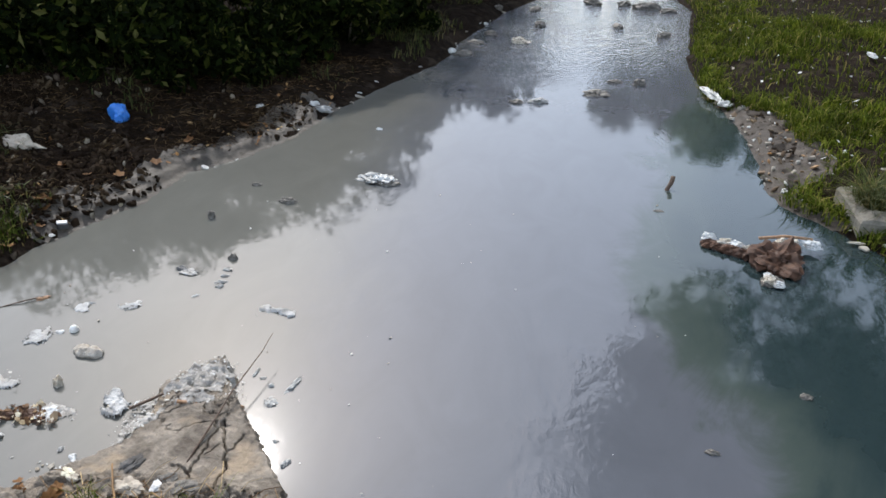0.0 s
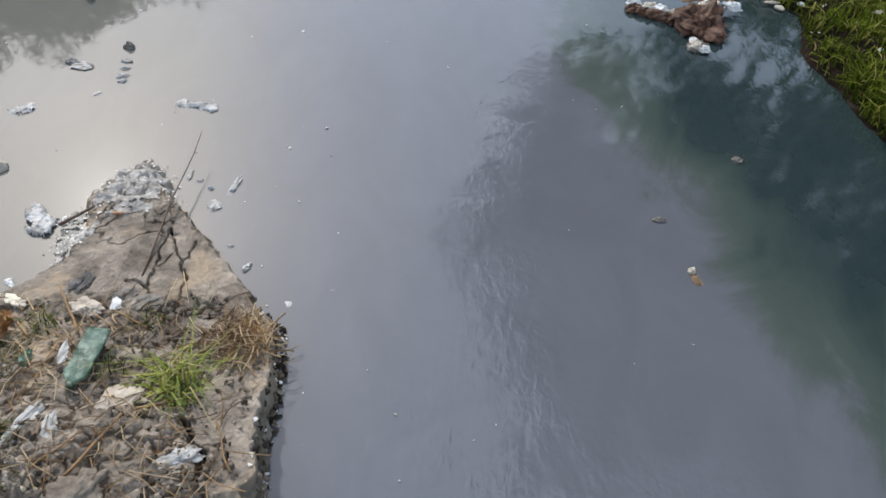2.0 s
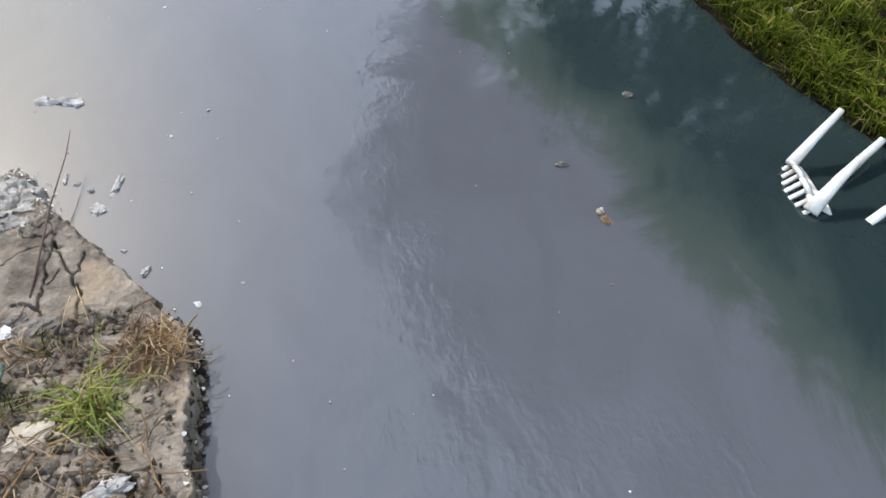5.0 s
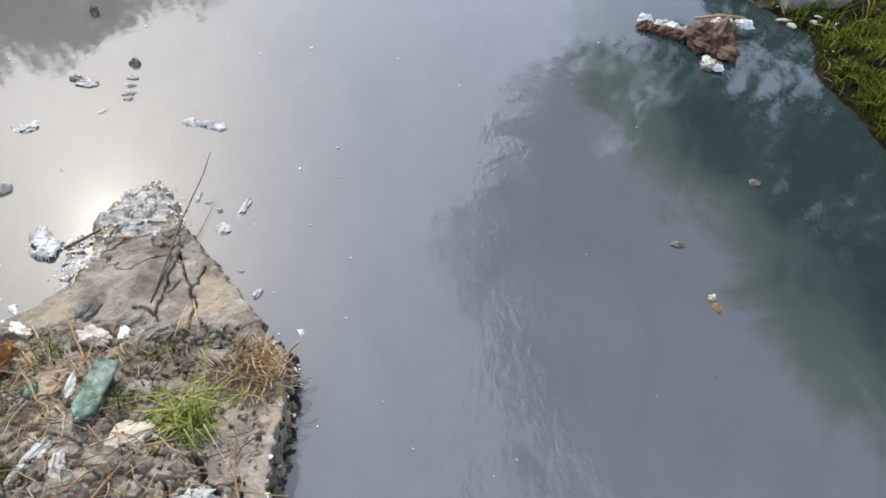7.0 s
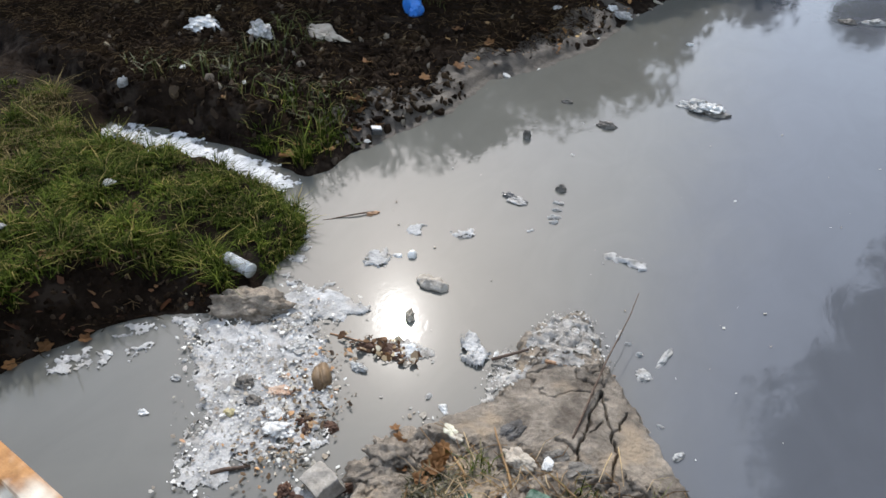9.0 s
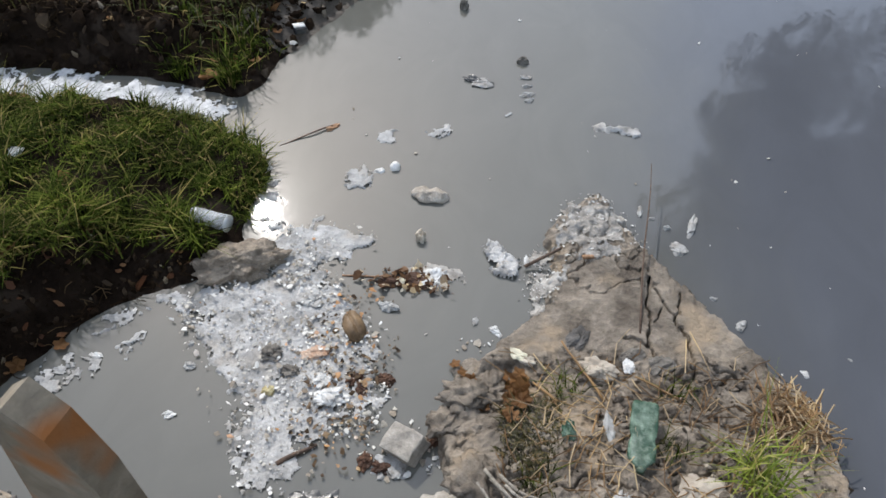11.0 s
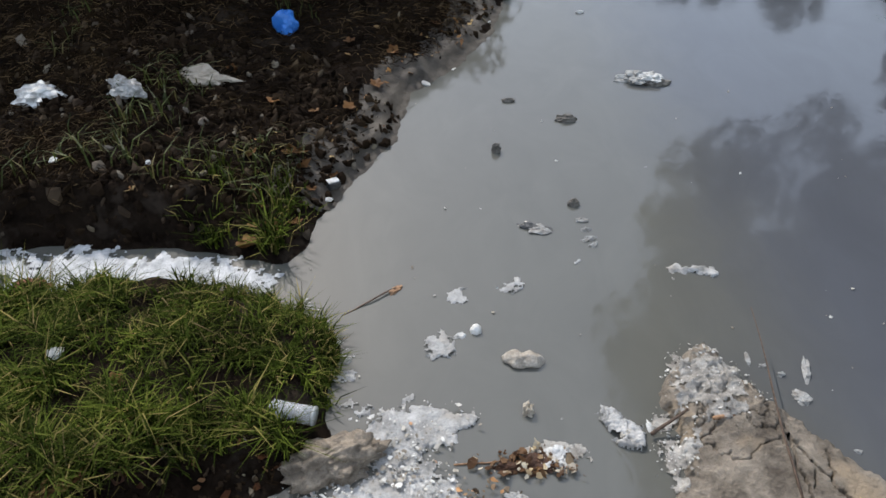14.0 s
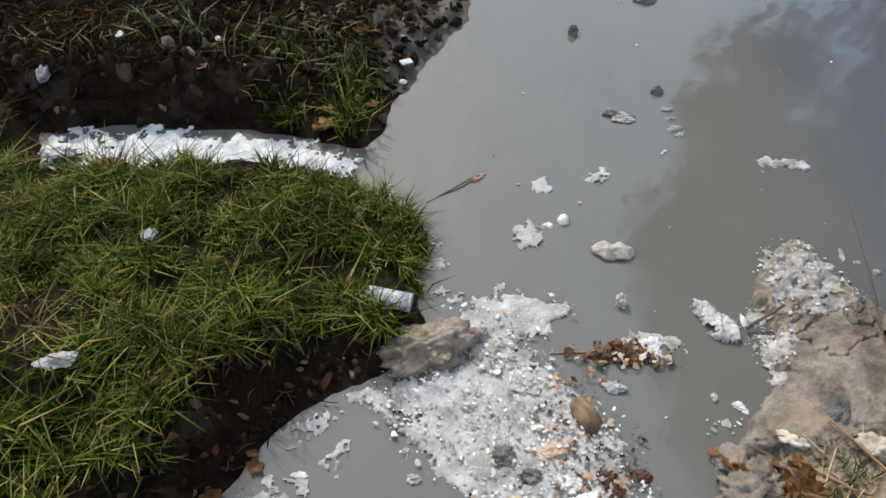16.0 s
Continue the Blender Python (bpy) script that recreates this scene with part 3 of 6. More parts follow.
pts = scatter(130000, -6.2, -2.95, 1.4, 3.7, 1, lambda x, y: smooth(inside(x, y, MOUND) - 0.20 * smooth(y, 2.8, 2.4) * smooth(x, -3.1, -3.4), 0.03, 0.12) * (0.10 + 0.90 * smooth(fbm(x, y, 0.4, 5), -0.30, 0.15)) * (0.03 + 0.97 * smooth(fbm(x, y, 0.13, 6), -0.10, 0.22)) * (np.hypot((x + 3.21) / 1.4, y - 2.71) > 0.085), ground_height)
stuff("grass", blades("mound_grass", pts, 0.056, 0.0062, GRASS, 1, 1.3), "bright green grass on a low mound", "grass")
mid = scatter(900, -5.2, -3.0, 1.7, 3.65, 14, lambda x, y: smooth(inside(x, y, MOUND) - 0.10 * smooth(y, 2.8, 2.4) * smooth(x, -3.1, -3.4), 0.03, 0.10) * (y < 3.3) * (0.15 + 0.85 * smooth(inside(x, y, MOUND), 0.5, 0.25)) * (np.hypot((x + 3.21) / 1.4, y - 2.71) > 0.12), ground_height)
spread = np.random.RandomState(15).randn(len(mid), 34, 2) * 0.020
tufts = np.concatenate([mid[:, None, :2] + spread, np.repeat(mid[:, None, 2:], 34, 1)], -1).reshape(-1, 3)
stuff("grass", blades("grass_tufts", tufts, 0.085, 0.0060, GRASS, 16, 1.2), "tussocks of longer green grass on the mound", "grass")
rim = scatter(900, -3.7, -2.95, 2.55, 3.5, 21, lambda x, y: smooth(np.abs(inside(x, y, MOUND) - 0.03), 0.05, 0.02) * (np.hypot((x + 3.16) / 1.2, y - 2.70) > 0.10) * ((y > 2.78) | (x < -3.25)), lambda x, y: np.maximum(ground_height(x, y), 0.0))
spread = np.random.RandomState(22).randn(len(rim), 22, 2) * 0.016
fringe = np.concatenate([rim[:, None, :2] + spread, np.repeat(rim[:, None, 2:], 22, 1)], -1).reshape(-1, 3)
stuff("grass", blades("grass_fringe", fringe, 0.065, 0.0058, GRASS, 23, 1.3), "fringe of green grass hanging over the water", "grass")
pts = scatter(42000, -13.0, -6.2, -5.0, 3.7, 17, lambda x, y: smooth(inside(x, y, MOUND), 0.05, 0.2) * smooth(x, -13.0, -7.0) * (0.3 + 0.7 * smooth(fbm(x, y, 0.8, 5), -0.35, 0.15)), ground_height)
stuff("grass", blades("back_grass", pts, 0.1, 0.014, GRASS, 17, 1.0), "thinning green grass on the bank behind", "grass")
pts = scatter(26000, -6.2, -2.95, -5.0, 1.4, 18, lambda x, y: smooth(inside(x, y, MOUND), 0.1, 0.25) * smooth(y, -5.0, 0.0) * (0.3 + 0.7 * smooth(fbm(x, y, 0.8, 5), -0.35, 0.15)), ground_height)
stuff("grass", blades("near_grass", pts, 0.1, 0.012, GRASS, 18, 1.0), "thinning green grass on the bank behind", "grass")
pts = scatter(70000, 1.7, 14.0, -5.0, 16.0, 19, lambda x, y: smooth(inside(x, y, RIGHT), 0.0, 0.1) * ((x > 7.0) | (y < 2.0)) * smooth(x, 14.0, 7.0) * smooth(y, -5.0, 1.0) * (0.3 + 0.7 * smooth(fbm(x, y, 0.9, 7), -0.25, 0.25)), ground_height)
stuff("grass", blades("outer_grass", pts, 0.1, 0.016, GRASS, 19, 0.8), "thinning short grass on the bank", "grass")
pts = scatter(22000, -6.2, -3.1, 1.6, 3.7, 12, lambda x, y: smooth(inside(x, y, MOUND), 0.12, 0.3) * smooth(fbm(x, y, 0.7, 25), -0.15, 0.2) * smooth(x, -3.4, -4.0) * smooth(y, 2.25, 2.5), ground_height)
stuff("dry_grass", blades("dry_grass", pts, 0.08, 0.006, leafy("dry_olive_grass", [(0.0, (0.06, 0.05, 0.018)), (0.6, (0.125, 0.10, 0.045)), (1.0, (0.28, 0.22, 0.12))], 0.8, 0.2, 0.04), 12, 1.5), "dry yellow-brown grass among the green", "grass")
beach = lambda x, y: 0.04 + 0.40 * smooth(y, 5.6, 6.1) * smooth(y, 7.9, 7.2) + 0.10 * fbm(x, y, 0.4, 28) * smooth(y, 5.2, 6.0) * smooth(y, 8.4, 7.6)
pts = scatter(230000, 1.7, 7.0, 2.0, 15.0, 2, lambda x, y: smooth(inside(x, y, RIGHT) - beach(x, y), -0.04, 0.04) * (0.08 + 0.92 * smooth(fbm(x, y, 0.9, 7), -0.25, 0.25)) * smooth(y, 17, 5), ground_height)
stuff("grass", blades("right_grass", pts, 0.085, 0.010, LAWN, 2, 0.9), "short green grass on the sloping bank", "grass")
pts = scatter(60000, 1.7, 5.0, 2.0, 9.0, 20, lambda x, y: smooth(inside(x, y, RIGHT) - beach(x, y), -0.06, -0.02) * smooth(inside(x, y, RIGHT) - beach(x, y), 0.28, 0.08) * (0.25 + 0.75 * smooth(fbm(x, y, 0.35, 27), -0.2, 0.2)), ground_height)
stuff("grass", blades("edge_grass", pts, 0.10, 0.009, LAWN, 20, 1.1), "rank grass hanging over the water's edge", "grass")
pts = scatter(20000, -4.4, -3.1, 3.7, 4.6, 3, lambda x, y: smooth(inside(x, y, FARSIDE), 0.0, 0.06) * smooth(np.hypot(x + 3.5, (y - 3.95) * 1.2), 0.55, 0.2) * smooth(fbm(x, y, 0.3, 8), -0.4, 0.2), ground_height)
stuff("weeds", blades("bank_weeds", pts, 0.11, 0.008, GRASS, 3, 0.8), "tufts of green grass hanging over the bank", "grass")
pts = scatter(60000, -9, -1.0, 3.8, 12.0, 4, lambda x, y: smooth(inside(x, y, FARSIDE), 0.1, 0.3) * smooth(fbm(x, y, 0.7, 9), 0.05, 0.35) * 0.7, ground_height)
stuff("weeds", blades("far_weeds", pts, 0.11, 0.009, MOSS, 4, 0.9), "olive weeds on dark soil", "weeds")
pts = scatter(110000, -7, -1.4, 3.8, 8.5, 5, lambda x, y: smooth(inside(x, y, FARSIDE), 0.08, 0.35) * (0.25 + 0.75 * smooth(fbm(x, y, 0.8, 10), -0.3, 0.2)), ground_height)
stuff("dead_stems", strands("dead_stems", pts + np.array([0, 0, 0.01]), 0.085, 0.0038, DEAD, 5, 0.6), "tangled dry brown stems on the bank", "dead plants")


# ---- shrubs and trees ----
def leaves_mesh(name, centres, radius, count, size, material, seed):
    """Leaf quads, folded along the middle, in uneven clumps."""
    rs = np.random.RandomState(seed)
    c = np.array(centres)[rs.randint(len(centres), size=count)]
    d = rs.randn(count, 3)
    d /= np.linalg.norm(d, axis=1)[:, None]
    p = c[:, :3] + d * (c[:, 3] * rs.rand(count) ** 0.45 * radius)[:, None] * np.array([1, 1, 0.85])
    a = rs.randn(count, 3)
    a /= np.linalg.norm(a, axis=1)[:, None]
    b = np.cross(a, rs.randn(count, 3))
    b /= np.linalg.norm(b, axis=1)[:, None]
    s = (size * (0.5 + rs.rand(count)))[:, None]
    n = np.cross(a, b) * 0.18
    v = np.stack([p - a * s, p - b * s * 0.45 + n * s, p + a * s, p + b * s * 0.45 + n * s], 1).reshape(-1, 3)
    k = np.arange(count) * 4
    faces = np.concatenate([np.stack([k, k + 1, k + 2], -1), np.stack([k, k + 2, k + 3], -1)])
    return mesh_of(name, v, faces, material)


def shrub(x, y, tall, wide, seed, leaves=2600, size=0.05):
    rs = np.random.RandomState(seed)
    base = new("shrub")
    z = on_ground(x, y) - 0.05
    base.matrix_basis = pose(x, y, z)
    tagged(base, "dense green shrub overhanging the stream bank, its colour darkened for shade", "shrub", "shrubs along the bank")
    blobs = []
    for k in range(16):
        a, r, h = rs.rand() * 6.28, wide * rs.rand() ** 0.6, tall * (0.12 + 0.75 * rs.rand())
        blobs.append((r * math.cos(a), r * math.sin(a), h, wide * (0.28 + 0.3 * rs.rand())))
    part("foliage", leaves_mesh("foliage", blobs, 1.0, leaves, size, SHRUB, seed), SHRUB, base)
    for k in range(6):
        bx_, by_, bz_, _ = blobs[k]
        part("stem", tube(bmesh.new(), [(0, 0, 0), (bx_ * 0.4, by_ * 0.4, bz_ * 0.5), (bx_, by_, bz_)], 0.02, 0.006, 5), BARK, base)


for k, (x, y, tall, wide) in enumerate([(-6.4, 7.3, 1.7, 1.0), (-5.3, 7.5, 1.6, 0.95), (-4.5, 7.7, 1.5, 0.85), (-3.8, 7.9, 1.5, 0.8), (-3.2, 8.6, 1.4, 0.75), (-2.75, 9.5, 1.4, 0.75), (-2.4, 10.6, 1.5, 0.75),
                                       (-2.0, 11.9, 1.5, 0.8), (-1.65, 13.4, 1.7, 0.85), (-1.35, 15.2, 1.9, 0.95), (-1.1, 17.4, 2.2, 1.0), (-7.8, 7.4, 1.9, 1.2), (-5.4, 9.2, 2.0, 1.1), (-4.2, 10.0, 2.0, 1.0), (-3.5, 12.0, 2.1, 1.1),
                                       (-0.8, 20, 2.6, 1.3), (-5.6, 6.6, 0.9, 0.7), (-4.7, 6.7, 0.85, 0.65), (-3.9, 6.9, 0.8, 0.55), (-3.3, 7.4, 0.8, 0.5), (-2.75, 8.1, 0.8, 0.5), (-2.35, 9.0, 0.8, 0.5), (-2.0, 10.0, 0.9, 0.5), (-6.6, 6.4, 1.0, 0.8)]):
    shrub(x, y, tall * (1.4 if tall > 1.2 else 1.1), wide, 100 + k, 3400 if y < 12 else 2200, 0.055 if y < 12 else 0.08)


def tree(x, y, trunk_h, blobs, seed, leaves, size, label):
    base = new("tree")
    base.matrix_basis = pose(x, y, on_ground(x, y) - 0.1)
    tagged(base, label, "tree", "trees beyond the stream")
    bm = bmesh.new()
    tube(bm, [(0, 0, 0), (0.1, 0.05, trunk_h * 0.5), (0.0, 0.2, trunk_h)], 0.035 * trunk_h + 0.06, 0.02 * trunk_h, 10)
    for bx_, by_, bz_, br in blobs[::2]:
        tube(bm, [(0, 0.1, trunk_h * 0.7), (bx_ * 0.5, by_ * 0.5, (bz_ + trunk_h) * 0.5), (bx_, by_, bz_)], 0.012 * trunk_h, 0.03, 6)
    part("trunk", bm, BARK, base)
    part("crown", leaves_mesh("crown", blobs, 1.0, leaves, size, TREELEAF, seed), TREELEAF, base)


rs = np.random.RandomState(7)
big = []
for k in range(130):
    u, v, w = rs.rand(3)
    z = 5.8 + 13 * u
    half = 3.2
    if z < 7.2 and v < 0.12:
        continue
    big.append((half * (2 * v - 1) - 5.4 + 2.2 * u + 1.5 * u * u, 2.6 * (2 * w - 1), z, 0.7 + 0.6 * rs.rand()))
tree(9.6, 13.8, 12.0, big, 8, 42000, 0.13, "tall leafy tree standing on the grassy bank")
# added trees, out of view: their crowns block the sky reflected in the right-hand water
for n_, (x, y) in enumerate([(13.0, 11.0), (12.0, 5.0), (9.8, 10.5)]):
    rr = np.random.RandomState(90 + n_)
    more = [(3.8 * (2 * rr.rand() - 1), 3.0 * (2 * rr.rand() - 1), 2.4 + 13.5 * rr.rand(), 1.1 + 0.8 * rr.rand()) for _ in range(52)]
    tree(x, y, 11.0, more, 95 + n_, 15000, 0.2, "unseen leafy tree added to keep sky reflection off the water")
for k, (x, y, top) in enumerate([(4.4, 27, 7.0), (7.5, 29, 8.5), (11, 30, 9.0), (15, 28, 8.0), (20, 27, 9.0)]):
    rr = np.random.RandomState(40 + k)
    blobs = [(2.0 * (2 * rr.rand() - 1), 1.6 * (2 * rr.rand() - 1), top * (0.3 + 0.62 * rr.rand()), 0.8 + 0.6 * rr.rand()) for _ in range(18)]
    tree(x, y, top * 0.7, blobs, 50 + k, 4500, 0.2, "broad green tree far behind the bank")


# ---- scum and foam on the water ----
def scum(name, poly, cell, level, tall, seed, material, label, grain=0.07, kind="stuff", category="scum", base=None):
    """A floating raft with a ragged outline and holes."""
    xs, ys = [p[0] for p in poly], [p[1] for p in poly]
    x, y = np.arange(min(xs) - 0.05, max(xs) + 0.05, cell), np.arange(min(ys) - 0.05, max(ys) + 0.05, cell)
    X, Y = np.meshgrid(x, y)
    edge = inside(X, Y, poly) + 0.05 * fbm(X, Y, 0.12, seed) + 0.03 * fbm(X, Y, 0.03, seed + 9)
    n = fbm(X, Y, grain * 1.6, seed + 3, 5, 0.75)
    hole = n - level + 0.5 * smooth(edge, 0.03, 0.14)  # the middle is closed, the rim breaks up
    skin = smooth(hole, 0.0, 0.12) * smooth(edge, -0.012, 0.012)
    lumps = 0.55 + 0.5 * fbm(X, Y, 0.05, seed + 5, 4, 0.65) + 0.30 * np.abs(fbm(X, Y, 0.018, seed + 7, 2))
    seams = smooth(np.abs(fbm(X, Y, 0.10, seed + 11, 4, 0.6)), 0.04, 0.0)
    z = tall * skin * np.clip(lumps - 0.4 * seams, 0.05, 2) - 0.008 * (1 - skin)
    keep = z > -0.004
    if base:
        z = z + np.maximum(base(X, Y), 0)
    return tagged(new(name, height_sheet(name, x, y, z, keep, material)), label, category, kind=kind)


def oval(x, y, rx, ry, turn=0.0, n=12):
    c, s = math.cos(radians(turn)), math.sin(radians(turn))
    return [(x + rx * math.cos(6.2832 * k / n) * c - ry * math.sin(6.2832 * k / n) * s, y + rx * math.cos(6.2832 * k / n) * s + ry * math.sin(6.2832 * k / n) * c) for k in range(n)]


RAFT = [(-3.33, 2.34), (-3.05, 2.47), (-2.92, 2.70), (-2.76, 2.83), (-2.52, 2.72), (-2.70, 2.56), (-2.58, 2.45), (-2.47, 2.30), (-2.40, 2.10), (-2.33, 1.97), (-2.40, 1.82),
        (-2.55, 1.74), (-2.62, 1.56), (-2.76, 1.56), (-2.85, 1.75), (-2.88, 1.87), (-3.00, 2.00), (-3.12, 2.17)]
scum("scum_raft", RAFT, 0.0065, -0.16, 0.012, 201, SCUM, "ragged white scum raft mixed with litter on the water", 0.05)
scum("scum_raft", [(-2.74, 2.78), (-2.50, 2.72), (-2.60, 2.60), (-2.85, 2.55), (-2.92, 2.68)], 0.0065, -0.30, 0.014, 211, SCUM, "thick pale scum on the water")
scum("foam", [(-4.9, 3.58), (-4.3, 3.46), (-3.7, 3.45), (-3.42, 3.42), (-3.32, 3.56), (-3.44, 3.72), (-3.9, 3.84), (-4.3, 3.88), (-4.9, 3.84)], 0.008, -0.02, 0.011, 221, FOAM,
     "bright white foam filling a side ditch", 0.05, category="foam")
for k, (x, y, rx, ry, a) in enumerate([(-3.56, 1.94, 0.13, 0.075, 25), (-3.45, 2.21, 0.13, 0.05, 35), (-3.34, 2.11, 0.035, 0.07, -10), (-2.98, 2.80, 0.07, 0.04, -30), (-3.04, 3.02, 0.05, 0.08, 0), (-3.60, 1.92, 0.07, 0.04, 0),
                                       (-3.12, 3.12, 0.04, 0.07, 0), (-3.25, 3.36, 0.08, 0.04, -20)]):
    scum("scum_patch", oval(x, y, rx * 1.15, ry * 1.15, a), 0.007, -0.05, 0.010, 230 + k, SCUM, "thin broken scum along the water's edge", 0.04)
for k, (x, y, rx, ry, a) in enumerate([(-2.63, 3.10, 0.075, 0.075, 0), (-2.28, 3.49, 0.06, 0.045, 10), (-2.55, 3.42, 0.06, 0.04, 30), (-2.00, 3.61, 0.05, 0.02, 40), (-1.69, 3.72, 0.025, 0.015, 0)]):
    scum("scum_pad", oval(x, y, rx, ry, a), 0.006, -0.2, 0.014, 240 + k, SCUM, "pale grey pad of dried scum floating on the water", 0.05, kind="", category="scum")
scum("scum_pad", oval(-1.44, 3.57, 0.125, 0.05, -12), 0.006, -0.5, 0.022, 250, SCUM, "long whitish pad of scum floating beside the mud bar", 0.05, kind="", category="scum")
CRUST = rough_stuff("grey_crust", (0.20, 0.18, 0.155), (0.56, 0.53, 0.48), 16.0, (0.6, 0.95), 0.012, fine=6.0, strength=1.0)
TIP = [(-1.82, 2.72), (-1.70, 2.98), (-1.54, 3.08), (-1.40, 2.95), (-1.36, 2.78), (-1.52, 2.62), (-1.66, 2.66), (-1.72, 2.52), (-1.78, 2.40), (-1.86, 2.40), (-1.86, 2.55)]
scum("scum_crust", TIP, 0.0055, -0.10, 0.012, 255, CRUST, "grey-white crust round the tip of the mud bar", 0.04, base=bar_height)
pts = scatter(1700, -1.95, -1.30, 2.30, 3.15, 84, lambda x, y: smooth(inside(x, y, TIP), -0.05, 0.02) * smooth(fbm(x, y, 0.12, 29), -0.25, 0.25), lambda x, y: np.maximum(bar_height(x, y), 0) + 0.008)
flakes = leafy("scum_flake", [(0.0, (0.22, 0.20, 0.17)), (0.5, (0.48, 0.46, 0.42)), (1.0, (0.70, 0.69, 0.67))], 0.6, 0.05, patchy=0.1)
stuff("scum_crust", scraps("tip_flakes", pts, 0.0065, flakes, 84, 0.4, 0.12), "flakes of dried scum crusted on the mud", "scum")
pts = scatter(3200, -3.4, -2.25, 1.5, 2.9, 85, lambda x, y: smooth(inside(x, y, RAFT), -0.06, 0.02) * smooth(fbm(x, y, 0.14, 30), -0.25, 0.2), lambda x, y: 0.008 + 0.012 * vnoise(x * 20, y * 20, 8))
stuff("scum_raft", scraps("raft_flakes", pts, 0.008, flakes, 85, 0.4, 0.12), "broken flakes of dried scum on the raft", "scum")

flat = lambda x, y: 0.004 + 0 * x
pts = scatter(2200, -3.2, -2.1, 1.5, 2.8, 61, lambda x, y: smooth(inside(x, y, RAFT), -0.12, 0.05) * (0.3 + 0.7 * smooth(fbm(x, y, 0.2, 12), -0.2, 0.3)), lambda x, y: 0.012 + 0.02 * vnoise(x * 9, y * 9, 5))
stuff("floating_litter", scraps("raft_litter", pts, 0.010, LITTER, 61, 0.4, 0.05), "small scraps of paper, plastic and leaves on scum", "litter")
pts = scatter(420, -2.5, -1.95, 1.5, 2.25, 62, lambda x, y: smooth(fbm(x, y, 0.25, 13), -0.1, 0.3), flat)
browns = leafy("brown_litter", [(0.0, (0.03, 0.02, 0.013)), (0.45, (0.13, 0.085, 0.055)), (0.75, (0.28, 0.22, 0.16)), (1.0, (0.50, 0.27, 0.13))], 0.6, 0.05)
flecks = scatter(900, -2.85, -2.25, 1.6, 2.55, 82, lambda x, y: smooth(np.hypot((x + 2.50) / 0.22, (y - 2.02) / 0.42) + 0.7 * fbm(x, y, 0.15, 17), 1.0, 0.45), lambda x, y: 0.012 + 0.012 * vnoise(x * 30, y * 30, 6))
stuff("floating_litter", scraps("brown_litter", flecks, 0.012, browns, 82, 0.5, 0.06), "soaked brown leaf bits and peel on the scum", "litter")
stuff("floating_litter", scraps("edge_litter", pts, 0.013, LITTER, 62), "small scraps drifting beside the mud bar", "litter")
pts = scatter(420, -2.6, -2.05, 2.36, 2.66, 80, lambda x, y: smooth(np.hypot((x + 2.33) / 0.22, (y - 2.51) / 0.09) + 0.5 * fbm(x, y, 0.1, 16), 1.05, 0.5), lambda x, y: 0.012 + 0.012 * vnoise(x * 30, y * 30, 6))
stuff("floating_litter", scraps("leaf_raft_litter", pts, 0.016, leafy("wet_leaf_bits", [(0.0, (0.05, 0.025, 0.015)), (0.5, (0.20, 0.11, 0.06)), (0.8, (0.45, 0.36, 0.26)), (1.0, (0.70, 0.66, 0.60))]), 80, 0.7, 0.08), "wet leaf bits and pale scraps floating together", "litter")
pts = scatter(260, -3.3, 1.0, 1.0, 5.5, 63, lambda x, y: (0.35 + 0 * x) * (inside(x, y, BAR) < -0.02) * (inside(x, y, MOUND) < -0.02), flat)
stuff("floating_specks", scraps("specks", pts, 0.007, LITTER, 63), "pale specks drifting on the water", "litter")
pts = scatter(900, -0.95, -0.72, 0.9, 2.2, 64, lambda x, y: smooth(np.abs(inside(x, y, BAR)), 0.035, 0.0) * 0.7, lambda x, y: 0.006 + np.maximum(bar_height(x, y), 0))
stuff("shore_litter", scraps("shore_litter", pts, 0.012, LITTER, 64), "bits of litter along the edge of the mud bar", "litter")


pts = scatter(2600, -1.0, -0.70, 0.85, 2.15, 91, lambda x, y: smooth(np.abs(inside(x, y, BAR) - 0.004), 0.032, 0.008) * 0.8, lambda x, y: np.maximum(bar_height(x, y), 0) * 0.8 + 0.004)
stuff("mud_crumbs", scraps("edge_crumbs", pts, 0.013, leafy("wet_mud_crumb", [(0.0, (0.020, 0.016, 0.012)), (0.7, (0.065, 0.052, 0.040)), (1.0, (0.16, 0.13, 0.10))], 0.7, 0.0, 0.1, 0.2), 91, 1.0, 0.5), "dark wet crumbs of mud along the broken edge", "mud")


# ---- the mud bar's rubbish ----
pts = scatter(1500, -1.95, -0.85, 0.9, 2.25, 65, lambda x, y: smooth(inside(x, y, BAR), 0.03, 0.1) * smooth(fbm(x, y, 0.3, 14), -0.25, 0.35) * (0.2 + 0.6 * smooth(y, 1.5, 1.9)) * smooth(y, 2.25, 2.0), lambda x, y: bar_height(x, y) + 0.006)
stuff("bar_litter", scraps("bar_litter", pts, 0.014, rough_stuff("mud_crumbs", (0.07, 0.055, 0.04), (0.24, 0.20, 0.16), 60.0), 65, 0.8, 0.4), "crumbs of mud and leaf bits on the mud bar", "litter")
pts = scatter(1500, -1.9, -0.9, 0.9, 2.15, 66, lambda x, y: smooth(inside(x, y, BAR), 0.05, 0.12) * 0.35, lambda x, y: bar_height(x, y) + 0.012)
stuff("straw", strands("loose_straw", pts, 0.13, 0.004, STRAW, 66, 0.25), "loose dry straw on the mud", "straw")
